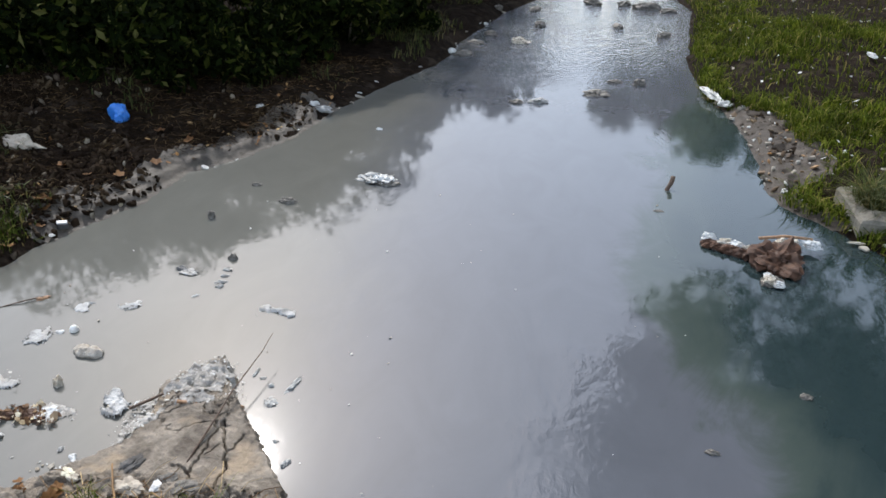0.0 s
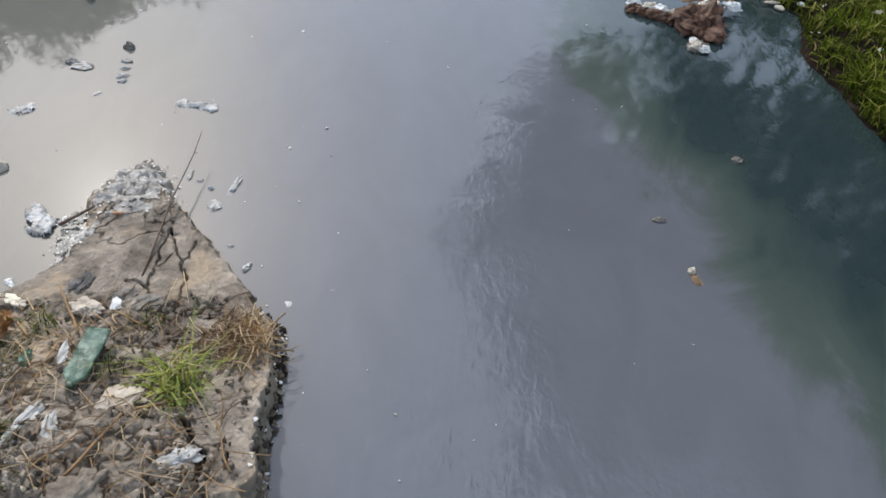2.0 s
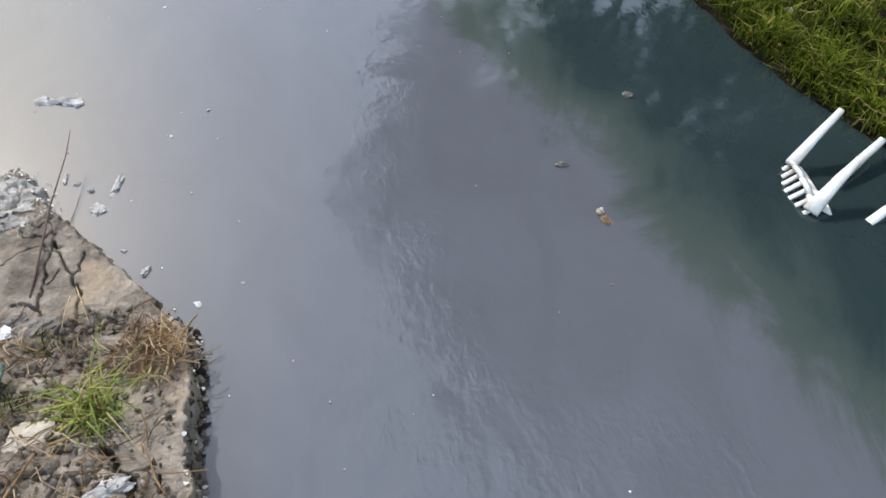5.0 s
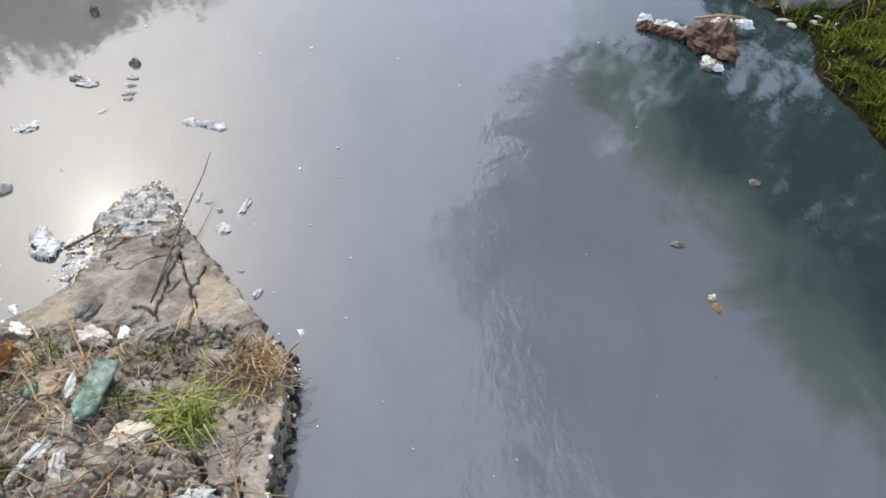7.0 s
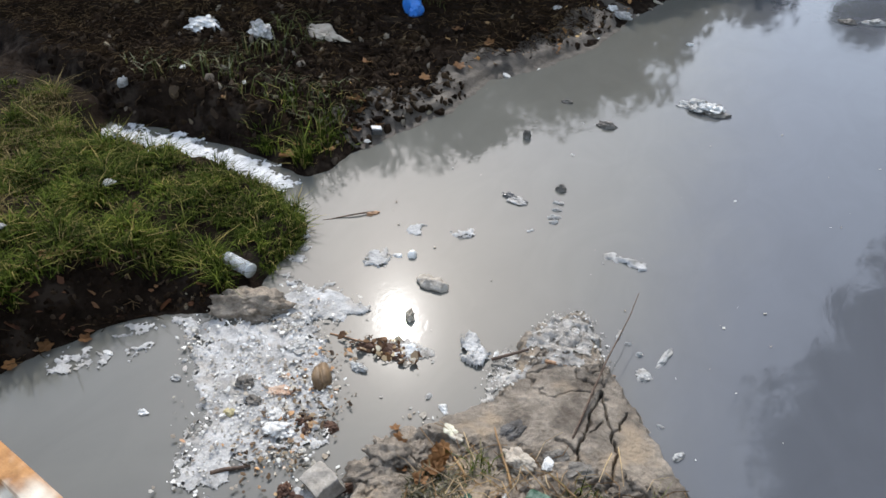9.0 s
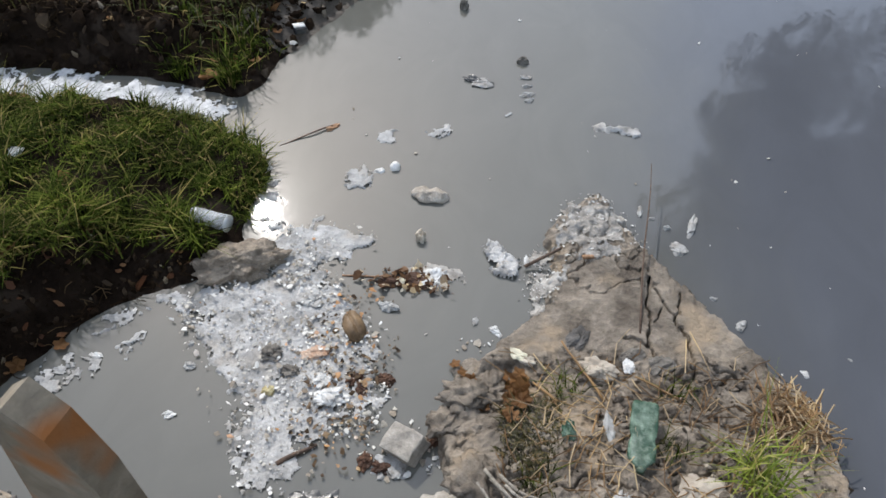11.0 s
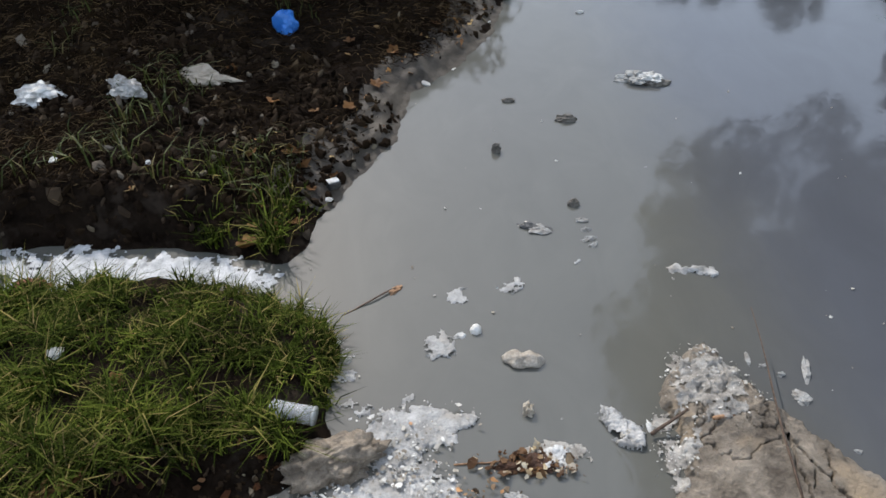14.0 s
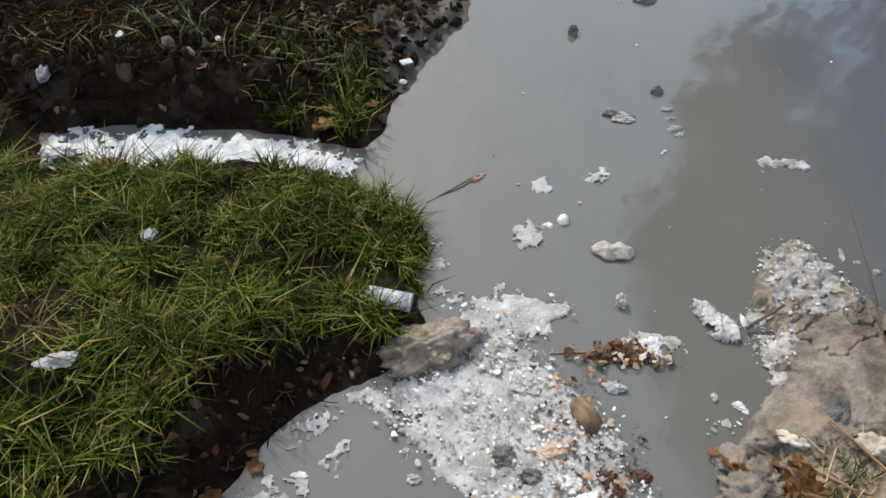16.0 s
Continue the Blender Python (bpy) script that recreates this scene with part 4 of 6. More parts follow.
pts = scatter(1500, -1.12, -0.76, 1.72, 2.1, 67, lambda x, y: smooth(np.hypot((x + 0.94) / 0.17, (y - 1.92) / 0.16), 1.0, 0.5) * 0.55, lambda x, y: np.maximum(bar_height(x, y), 0) + 0.012 + 0.05 * vnoise(x * 40, y * 40, 7))
stuff("straw", strands("straw_heap", pts, 0.085, 0.005, STRAW, 67, 0.35), "heap of dry brown straw at the water's edge", "straw")
pts = scatter(700, -1.26, -0.98, 1.45, 1.85, 68, lambda x, y: smooth(np.hypot((x + 1.11) / 0.11, (y - 1.66) / 0.16), 1.0, 0.2), lambda x, y: bar_height(x, y))
stuff("grass_tuft", blades("grass_tuft", pts, 0.11, 0.005, leafy("yellow_green_grass", [(0.0, (0.11, 0.16, 0.02)), (0.7, (0.24, 0.30, 0.05)), (1.0, (0.45, 0.38, 0.16))]), 68, 1.0), "yellow-green tuft of grass on the mud", "grass")
pts = scatter(4200, -2.0, -1.6, 1.55, 2.02, 69, lambda x, y: smooth(inside(x, y, BAR), 0.0, 0.06) * smooth(np.hypot((x + 1.79) / 0.13, (y - 1.80) / 0.22) + 0.6 * fbm(x, y, 0.12, 15), 1.0, 0.5), lambda x, y: bar_height(x, y))
stuff("weeds", blades("bar_weeds", pts, 0.020, 0.006, leafy("slimy_moss", [(0.0, (0.018, 0.016, 0.008)), (0.6, (0.055, 0.055, 0.018)), (1.0, (0.17, 0.12, 0.05))], 0.4, 0.1), 69, 1.8), "slimy brown-green weeds on the mud", "weeds")
pts = scatter(4200, -1.9, -0.84, 0.9, 1.75, 92, lambda x, y: smooth(inside(x, y, BAR), 0.02, 0.06) * (0.25 + 0.75 * smooth(y, 1.5, 1.2)) * smooth(fbm(x, y, 0.2, 32), -0.3, 0.3), lambda x, y: bar_height(x, y) + 0.003)
stuff("mud_crumbs", scraps("near_crumbs", pts, 0.011, leafy("dry_mud_crumb", [(0.0, (0.05, 0.04, 0.03)), (0.6, (0.19, 0.16, 0.125)), (1.0, (0.40, 0.345, 0.275))], 0.9, 0.0, 0.05, 0.2), 92, 1.0, 0.6), "crumbled dry mud on the broken bar", "mud")
for k, (x, y) in enumerate([(-1.62, 1.45), (-1.68, 2.0), (-1.35, 1.75), (-1.3, 2.02), (-1.78, 1.6)]):
    pts = scatter(60, x - 0.05, x + 0.05, y - 0.05, y + 0.05, 700 + k, lambda x, y: 0.6 + 0 * x, lambda x, y: bar_height(x, y))
    stuff("grass_tuft", blades("small_tuft", pts, 0.06, 0.004, GRASS, 700 + k, 1.0), "small green sprouts on the mud", "grass")


def stick(name, pts, r0, r1, material, label, group="", bend=0.0):
    bm = bmesh.new()
    a, b = Vector(pts[0]), Vector(pts[-1])
    run = []
    for k in range(7):
        s = k / 6
        p = a.lerp(b, s)
        run.append(p + Vector((noise.noise(p * 9) * bend, noise.noise(p * 9 + Vector((3, 1, 2))) * bend, noise.noise(p * 7 + Vector((1, 5, 2))) * bend)))
    tube(bm, run, r0, r1, 6)
    return tagged(new(name, finish(bm, name, material)), label, "stick" if name == "stick" else "reed", group)


stick("reed", [(-1.41, 2.27, on_bar(-1.41, 2.27) - 0.005), (-1.307, 3.18, 0.135)], 0.0055, 0.0018, REED, "thin dark dry reed leaning out over the water", "", 0.012)
stick("stick", [(-1.615, 2.645, on_bar(-1.615, 2.645) + 0.02), (-1.318, 2.735, on_bar(-1.318, 2.735) + 0.035)], 0.009, 0.007, TWIG, "straight brown stick lying across the mud bar", "", 0.008)
stick("stick", [(-1.85, 2.62, 0.02), (-1.70, 2.69, on_bar(-1.70, 2.69) + 0.03)], 0.008, 0.006, REED, "dark broken stick on the crust", "", 0.006)
for k, (x, y, a, n, r) in enumerate([(-1.55, 1.95, 120, 0.30, 0.006), (-1.36, 1.28, 62, 0.26, 0.006), (-0.87, 1.30, 110, 0.22, 0.004), (-1.5, 1.30, 40, 0.20, 0.005), (-1.22, 1.55, 20, 0.14, 0.006),
                                     (-1.72, 1.92, 130, 0.22, 0.005), (-1.30, 1.98, 150, 0.16, 0.005), (-1.62, 1.72, 80, 0.18, 0.004)]):
    dx, dy = n * math.cos(radians(a)), n * math.sin(radians(a))
    stick("stick", [(x, y, on_bar(x, y) + 0.012), (x + dx, y + dy, on_bar(x + dx, y + dy) + 0.02)], r, r * 0.6, STRAW, "pale dry stalk lying on the mud", "stalks on the mud", 0.012)


def crushed_bottle(at, turn, tilt):
    """A flattened green bottle: body, shoulder with neck, cap."""
    base = new("crushed_bottle")
    base.matrix_basis = pose(*at, tilt, 0, turn)
    tagged(base, "crushed dark green plastic bottle lying on the mud", "bottle")
    bm = bmesh.new()
    n, m = 30, 20
    rings = []
    for i in range(n + 1):
        t = i / n
        w = 0.045 * (1 - 0.62 * float(smooth(t, 0.84, 0.99))) * (0.92 + 0.08 * float(smooth(t, 0.0, 0.05)))
        w *= 1 - 0.16 * float(smooth(abs(t - 0.56), 0.10, 0.0)) + 0.05 * noise.noise(Vector((t * 8, 2, 8)))
        ring = []
        for k in range(m):
            a = 6.2832 * k / m
            c, q = math.cos(a), math.sin(a)
            flat = 0.012 - 0.010 * (1 - abs(c)) * float(smooth(abs(t - 0.5), 0.5, 0.1))  # pressed in along the middle
            fold = 0.007 * abs(noise.noise(Vector((t * 11, c * 4, 3)))) + 0.004 * abs(noise.noise(Vector((t * 26, c * 9, 5))))
            ring.append(bm.verts.new((w * math.copysign(abs(c) ** 0.7, c), -0.12 + 0.24 * t, flat * q + fold + 0.012)))
        rings.append(ring)
    for lo, hi in zip(rings, rings[1:]):
        for k in range(m):
            bm.faces.new((lo[k], lo[(k + 1) % m], hi[(k + 1) % m], hi[k]))
    bm.faces.new(rings[0][::-1])
    bm.faces.new(rings[-1])
    part("body", bm, GREENPET, base)
    cap = bmesh.new()
    tube(cap, [(0, 0.116, 0.014), (0, 0.134, 0.014)], 0.014, 0.014, 12)
    part("cap", cap, plastic("dark_cap", (0.02, 0.06, 0.03), 0.4), base, "dark green screw cap")


crushed_bottle((-1.45, 1.78, on_bar(-1.45, 1.78) + 0.012), 172, 0)


def bag(name, x, y, z, sx, sy, sz, seed, material, label, category="plastic bag", turn=0.0, fold=0.35, group=""):
    return thing(name, finish(crumple(sx * 0.74, sy * 0.74, sz * 0.62, seed, 4, fold), name, material, False), (x, y, z), label, category, group, turn)


bag("rag", -1.57, 2.10, on_bar(-1.57, 2.10) + 0.01, 0.085, 0.06, 0.05, 3, CLOTH, "crumpled beige rag half sunk in mud", "rag", -20)
bag("rag", -1.64, 2.24, on_bar(-1.64, 2.24), 0.04, 0.085, 0.03, 5, rough_stuff("dark_rag", (0.05, 0.045, 0.04), (0.15, 0.14, 0.13), 20.0), "dark muddy rag twisted on the mud", "rag", -30)
bag("plastic_scrap", -1.46, 2.12, on_bar(-1.46, 2.12), 0.025, 0.04, 0.02, 6, WHITEBAG, "shiny white plastic scrap on the mud", "plastic scrap")
bag("plastic_bag", -1.56, 1.48, on_bar(-1.56, 1.48), 0.035, 0.11, 0.03, 7, GREYBAG, "grey plastic bag wrinkled on the mud", turn=-25)
bag("plastic_bag", -1.46, 1.46, on_bar(-1.46, 1.46), 0.03, 0.08, 0.025, 8, GREYBAG, "grey plastic bag wrinkled on the mud", turn=5)
bag("plastic_bag", -1.03, 1.36, on_bar(-1.03, 1.36), 0.09, 0.04, 0.03, 9, GREYBAG, "muddy grey plastic bag caught in a crack", turn=15)
bag("plastic_bag", -1.55, 1.82, on_bar(-1.55, 1.82), 0.02, 0.07, 0.012, 19, GREYBAG, "strip of greyish plastic on the mud", turn=5)
bag("plastic_scrap", -1.68, 1.80, on_bar(-1.68, 1.80), 0.03, 0.045, 0.03, 10, GREENPET, "torn dark green plastic in the weeds", "plastic scrap")
bag("paper_scrap", -1.82, 2.11, max(on_bar(-1.82, 2.11), 0.0), 0.035, 0.025, 0.02, 11, PALEPULP, "cream paper scrap among brown leaves", "paper")
bag("mud_clod", -1.36, 2.13, on_bar(-1.36, 2.13), 0.09, 0.05, 0.025, 12, WETSTONE, "dark wet clod of mud and roots", "mud", 30)
bag("mud_clod", -1.44, 2.17, on_bar(-1.44, 2.17), 0.06, 0.05, 0.035, 13, WETSTONE, "dark wet clod of mud and roots", "mud")
for k, (x, y, s) in enumerate([(-2.04, 1.94, 0.08), (-2.1, 1.84, 0.06), (-1.95, 2.03, 0.06), (-1.98, 1.60, 0.09), (-1.85, 1.40, 0.1), (-1.93, 1.82, 0.05), (-1.30, 1.22, 0.08), (-1.12, 1.15, 0.09), (-1.45, 1.10, 0.1), (-0.95, 1.10, 0.08)]):
    thing("mud_clod", finish(lump(s, s * 0.8, s * 0.35, 20 + k, 0.6, 4, 1.8), "mud_clod", MUD), (x, y, max(on_bar(x, y), 0.0) + 0.005), "lumpy brown clod of mud", "mud", "clods of mud", 37 * k)


bag("plastic_film", -1.28, 1.60, on_bar(-1.28, 1.60) + 0.004, 0.085, 0.075, 0.022, 21, CLOTH, "pale film half buried in the mud", "plastic film", 12, 0.45)
bag("mud_clod", -2.09, 1.54, max(on_bar(-2.09, 1.54), 0.0) + 0.01, 0.10, 0.085, 0.075, 22, STONE, "pale dried clod at the water's edge", "mud", 30, 0.25)
bag("mud_clod", -2.03, 2.08, 0.0, 0.075, 0.09, 0.045, 23, MUD, "brown clod of mud in the shallows", "mud", 10, 0.3)
bag("plastic_scrap", -2.01, 2.00, 0.012, 0.03, 0.03, 0.012, 24, plastic("pale_blue_film", (0.30, 0.36, 0.42), 0.25), "pale blue plastic scrap in the wet hollow", "plastic scrap")
bag("plastic_film", -2.27, 1.69, 0.0, 0.07, 0.055, 0.02, 25, GREYBAG, "translucent grey film beside the block", "plastic film", 15, 0.5)
bag("plastic_scrap", -1.86, 2.13, on_bar(-1.86, 2.13) + 0.02, 0.045, 0.024, 0.014, 26, plastic("cream_label", (0.66, 0.62, 0.45), 0.4), "cream and yellow scrap among brown leaves", "plastic scrap", -35)
for k, (dx, dy, a, n) in enumerate([(0.0, 0.0, -38, 0.20), (0.03, 0.02, -30, 0.22), (-0.02, 0.03, -46, 0.17), (0.05, -0.01, -34, 0.18), (-0.05, 0.01, -60, 0.13)]):
    x, y = -1.93 + dx, 1.60 + dy
    ex, ey = x + n * math.cos(radians(a)), y + n * math.sin(radians(a))
    stick("stick", [(x, y, max(on_bar(x, y), 0) + 0.025), (ex, ey, max(on_bar(ex, ey), 0) + 0.03)], 0.007, 0.004, rough_stuff("bleached_stalk", (0.20, 0.175, 0.14), (0.44, 0.40, 0.34), 40.0) if k == 0 else bpy.data.materials["bleached_stalk"], "bleached flat stalk lying in a bundle", "bleached stalks", 0.014)


# ---- things in the water ----
def stone(x, y, sx, sy, sz, seed, material, label, category="stone", turn=0.0, z=0.0, rough=0.42, group=""):
    return thing(category.replace(" ", "_"), finish(lump(sx, sy, sz, seed, rough, 4, 1.7), category, material), (x, y, z), label, category, group, turn)


def broken_block(x, y, turn):
    bm = bmesh.new()
    box(bm, pose(0, 0, 0.03, 14, -9, 0), 0.13, 0.105, 0.085, 0.008)
    bmesh.ops.subdivide_edges(bm, edges=bm.edges[:], cuts=2, use_grid_fill=True)
    for v in bm.verts:
        v.co += 0.007 * Vector((noise.noise(v.co * 24), noise.noise(v.co * 24 + Vector((5, 2, 1))), noise.noise(v.co * 24 + Vector((1, 8, 3)))))
    return thing("concrete_block", finish(bm, "concrete_block", STONE, False), (x, y, 0), "broken pale concrete block at the water's edge", "concrete block", "", turn)


broken_block(-2.23, 1.76, -28)


def split_gourd(x, y):
    """A brown rotten gourd with a deep cleft."""
    bm = bmesh.new()
    bmesh.ops.create_icosphere(bm, subdivisions=4, radius=1.0)
    for v in bm.verts:
        d = v.co.normalized()
        k = 1 + 0.10 * noise.noise(d * 2 + Vector((4, 4, 4))) - 0.35 * float(smooth(abs(d.x + 0.25 * d.y), 0.16, 0.0)) * max(d.z + 0.3, 0)
        v.co = Vector((d.x * k * 0.043, d.y * k * 0.072, d.z * k * 0.042 + 0.018))
    return thing("gourd", finish(bm, "gourd", BROWN), (x, y, 0), "split brown rotten gourd floating in scum", "gourd", "", 25)


split_gourd(-2.50, 2.25)
def two_lobed(x, y, turn):
    """A pale lump with a waist: two swollen lobes and a dented top."""
    bm = bmesh.new()
    bmesh.ops.create_icosphere(bm, subdivisions=4, radius=1.0)
    for v in bm.verts:
        d = v.co.normalized()
        waist = 1 - 0.50 * float(smooth(abs(d.x + 0.12), 0.40, 0.0)) * (0.55 + 0.45 * d.y)
        k = waist * (1 + 0.22 * noise.noise(d * 2.2 + Vector((7, 1, 4))) + 0.10 * noise.noise(d * 6))
        v.co = Vector((d.x * k * 0.085, d.y * k * 0.048 * (1.15 if d.x < 0 else 0.9), max(d.z * k, -0.4) * 0.042 + 0.004))
    return thing("float_lump", finish(bm, "float_lump", PALEROCK), (x, y, 0), "pale two-lobed lump floating in the water", "stone", "", turn)


PALEROCK = rough_stuff("pale_dry_crust", (0.30, 0.255, 0.20), (0.58, 0.52, 0.44), 24.0, (0.6, 0.95), 0.008, local=True)
two_lobed(-2.29, 3.02, -8)
stone(-2.48, 3.20, 0.026, 0.026, 0.034, 33, plastic("white_shell", (0.75, 0.73, 0.68), 0.5), "small white ball floating in the water", "ball", rough=0.1)
bag("plastic_scrap", -2.55, 3.17, 0, 0.035, 0.02, 0.015, 34, WHITEBAG, "small white plastic scrap on the water", "plastic scrap")
stone(-2.30, 2.75, 0.022, 0.024, 0.05, 35, PALEPULP, "small pale cone of pulp sticking out of the water", "pulp")
scum("scum_pad", oval(-1.95, 2.66, 0.055, 0.12, 25), 0.005, -0.25, 0.03, 260, SCUM, "crumpled whitish film and scum beside the mud bar", 0.04, kind="", category="scum")
bag("paper_scrap", -1.94, 2.63, 0.01, 0.035, 0.02, 0.02, 36, PALEPULP, "tan scrap on floating film", "paper", 30)
bag("plastic_scrap", -1.84, 2.66, 0, 0.015, 0.045, 0.02, 37, WHITEBAG, "white plastic strip in the water", "plastic scrap", 10)
bag("plastic_bag", -2.54, 1.93, 0.01, 0.085, 0.05, 0.035, 38, WHITEBAG, "bright white plastic bag on the scum", turn=20)
bag("plastic_bag", -2.58, 2.00, 0.01, 0.05, 0.045, 0.025, 39, WHITEBAG, "white plastic bag on the scum")
bag("plastic_bag", -2.38, 2.37, 0, 0.05, 0.035, 0.03, 40, GREYBAG, "greyish plastic bag floating in the water")
bag("plastic_bag", -2.70, 2.38, 0.005, 0.06, 0.07, 0.025, 41, GREYBAG, "grey film caught in the scum", turn=20)
bag("plastic_bag", -2.79, 2.10, 0.01, 0.055, 0.045, 0.04, 42, WETSTONE, "olive-brown muddy clump in the scum", "mud")
bag("mud_clod", -2.70, 2.03, 0.01, 0.05, 0.03, 0.02, 43, WETSTONE, "dark clump in the scum", "mud")
bag("paper_scrap", -2.62, 2.12, 0.01, 0.075, 0.035, 0.02, 44, rough_stuff("orange_pulp", (0.40, 0.20, 0.10), (0.68, 0.52, 0.40), 20.0), "orange-brown soaked paper on the scum", "paper", 10)
bag("paper_scrap", -2.76, 1.94, 0.01, 0.03, 0.025, 0.02, 45, rough_stuff("yellow_pulp", (0.45, 0.36, 0.15), (0.62, 0.55, 0.34), 20.0), "yellowish soaked scrap on the scum", "paper")
bag("plastic_scrap", -3.09, 2.02, 0, 0.032, 0.024, 0.018, 46, GREYBAG, "grey cup rim floating in the pool", "plastic scrap")
for k, (x, y, s) in enumerate([(-3.10, 1.81, 0.03), (-2.95, 2.03, 0.02), (-3.12, 2.12, 0.02), (-3.47, 2.03, 0.03), (-3.55, 1.98, 0.02), (-2.03, 2.33, 0.025), (-1.95, 2.29, 0.035), (-1.30, 2.96, 0.02), (-1.00, 2.40, 0.035), (-0.80, 2.20, 0.022),
                               (-1.09, 2.53, 0.02), (-3.03, 3.04, 0.028), (-2.94, 2.62, 0.02), (-0.62, 2.28, 0.012)]):
    bag("plastic_scrap", x, y, 0.0, s * 0.9, s * 0.6, s * 0.5, 300 + k, WHITEBAG if k % 3 == 0 else GREYBAG, "small pale plastic scrap floating in the water", "plastic scrap", 53 * k, 0.5, "floating scraps")

# leaf and rubbish raft beside the scum
scum("scum_pad", oval(-2.25, 2.53, 0.15, 0.075, 8), 0.006, 0.0, 0.009, 262, CRUST, "grey film and scum holding a raft of leaves", 0.05, kind="", category="scum")
bag("leaf_clump", -2.40, 2.50, 0, 0.07, 0.035, 0.03, 47, RUSTLEAF, "brown soaked leaf clump floating in the water", "leaves")
bag("leaf_clump", -2.28, 2.51, 0, 0.09, 0.06, 0.03, 48, RUSTLEAF, "brown and orange soaked leaf clump floating", "leaves")
bag("plastic_bag", -2.22, 2.54, 0, 0.075, 0.06, 0.03, 49, WHITEBAG, "dirty white plastic tangled with leaves", turn=30, fold=0.5)
stick("stick", [(-2.60, 2.51, 0.004), (-2.40, 2.53, 0.010)], 0.004, 0.003, TWIG, "brown stick floating in the water", "", 0.01)
stick("stick", [(-3.07, 3.31, 0.004), (-2.84, 3.48, 0.010)], 0.003, 0.005, REED, "thin twig floating near the grass", "", 0.012)
bag("leaf_clump", -2.84, 3.47, 0, 0.05, 0.02, 0.015, 50, TWIG, "brown curled leaf floating on the water", "leaves", 45)

# far debris in mid-stream
stone(-1.91, 4.11, 0.030, 0.022, 0.036, 51, WETSTONE, "dark pointed stone standing in the water", rough=0.3)
for k, (dx, dy, s) in enumerate([(0.02, -0.12, 0.035), (0.03, -0.20, 0.03), (0.035, -0.27, 0.04), (0.05, -0.32, 0.03)]):
    bag("plastic_scrap", -1.91 + dx, 4.09 + dy, 0, s, s * 0.6, 0.016, 52 + k, GREYBAG, "striped grey scrap floating in a row", "plastic scrap", 15 * k, 0.5, "floating scraps")
bag("plastic_bag", -2.15, 3.92, 0, 0.10, 0.035, 0.03, 57, BLACKBAG, "dark wrinkled film ringed with pale scum", turn=-20)
bag("plastic_bag", -2.12, 3.90, 0.006, 0.07, 0.045, 0.018, 58, GREYBAG, "pale grey wrinkled film floating", turn=-15)
bag("rubbish_clump", -1.26, 5.50, 0, 0.14, 0.09, 0.06, 59, GREYBAG, "large clump of grey film and weed in the water", "rubbish", 10, 0.6)
bag("plastic_bag", -1.20, 5.47, 0.02, 0.09, 0.06, 0.05, 60, WHITEBAG, "white film on a floating clump", turn=-10, fold=0.6)
stone(-1.16, 5.44, 0.09, 0.05, 0.03, 61, WETSTONE, "dark wet stone under floating film")
stone(-1.82, 4.99, 0.06, 0.035, 0.035, 62, WETSTONE, "dark flat stone in the water")
stone(-2.28, 4.65, 0.026, 0.024, 0.055, 63, WETSTONE, "dark pointed stone in the water")
stone(-2.16, 5.24, 0.04, 0.02, 0.02, 64, WETSTONE, "small dark stone in the water")
bag("plastic_scrap", -1.47, 6.63, 0, 0.04, 0.02, 0.03, 65, WHITEBAG, "small white scrap in the water", "plastic scrap")
bag("rubbish_clump", -0.04, 7.72, 0, 0.11, 0.06, 0.05, 66, GREYBAG, "grey clump of rubbish in mid-stream", "rubbish", 0, 0.5)
stone(-0.25, 7.66, 0.07, 0.04, 0.03, 67, WETSTONE, "dark stone in mid-stream")
bag("rubbish_clump", 0.58, 8.10, 0, 0.14, 0.10, 0.06, 68, WETSTONE, "dark muddy clump in mid-stream", "rubbish", 0, 0.5)
stone(1.07, 8.53, 0.07, 0.05, 0.06, 69, WETSTONE, "dark stone in mid-stream")
stone(0.80, 8.57, 0.08, 0.04, 0.03, 70, WETSTONE, "dark stone in mid-stream")
bag("leaf_clump", -0.34, 10.16, 0, 0.13, 0.09, 0.09, 71, PALEPULP, "tan leafy clump in the rapids", "leaves", 0, 0.5)
for k, (x, y, s) in enumerate([(1.54, 12.7, 0.22), (1.85, 12.5, 0.14), (1.2, 12.9, 0.16), (-0.1, 11.2, 0.13), (0.7, 12.9, 0.18), (0.15, 14.2, 0.2), (1.3, 15, 0.2), (0.6, 16.4, 0.25), (-0.2, 12.2, 0.12), (1.0, 11.3, 0.12), (-0.75, 10.5, 0.12),
                               (-0.9, 10.0, 0.1), (-1.0, 9.4, 0.12), (1.6, 10.9, 0.12)]):
    stone(x, y, s, s * 0.6, s * 0.4, 400 + k, WETSTONE, "dark wet stone in the rapids", turn=31 * k, rough=0.35, group="stones in the rapids")
stick("stick", [(1.04, 5.70, -0.02), (1.09, 5.78, 0.10)], 0.016, 0.02, REED, "dark stump of a twig sticking out of the water", "", 0.02)
bag("leaf_clump", 0.94, 5.32, 0, 0.05, 0.02, 0.012, 72, WETSTONE, "dark leaf in the water", "leaves")
bag("leaf_clump", 1.00, 2.38, -0.005, 0.028, 0.055, 0.03, 73, BROWN, "brown tuft of litter half under water", "leaves", 15)
bag("plastic_scrap", 0.985, 2.43, 0.01, 0.022, 0.022, 0.025, 74, PALEPULP, "pale tip of litter above the water", "plastic scrap")
stone(0.92, 2.77, 0.032, 0.016, 0.016, 75, WETSTONE, "small dark stone just above the water")
stone(1.46, 3.25, 0.03, 0.022, 0.018, 76, WETSTONE, "small dark stone just above the water")

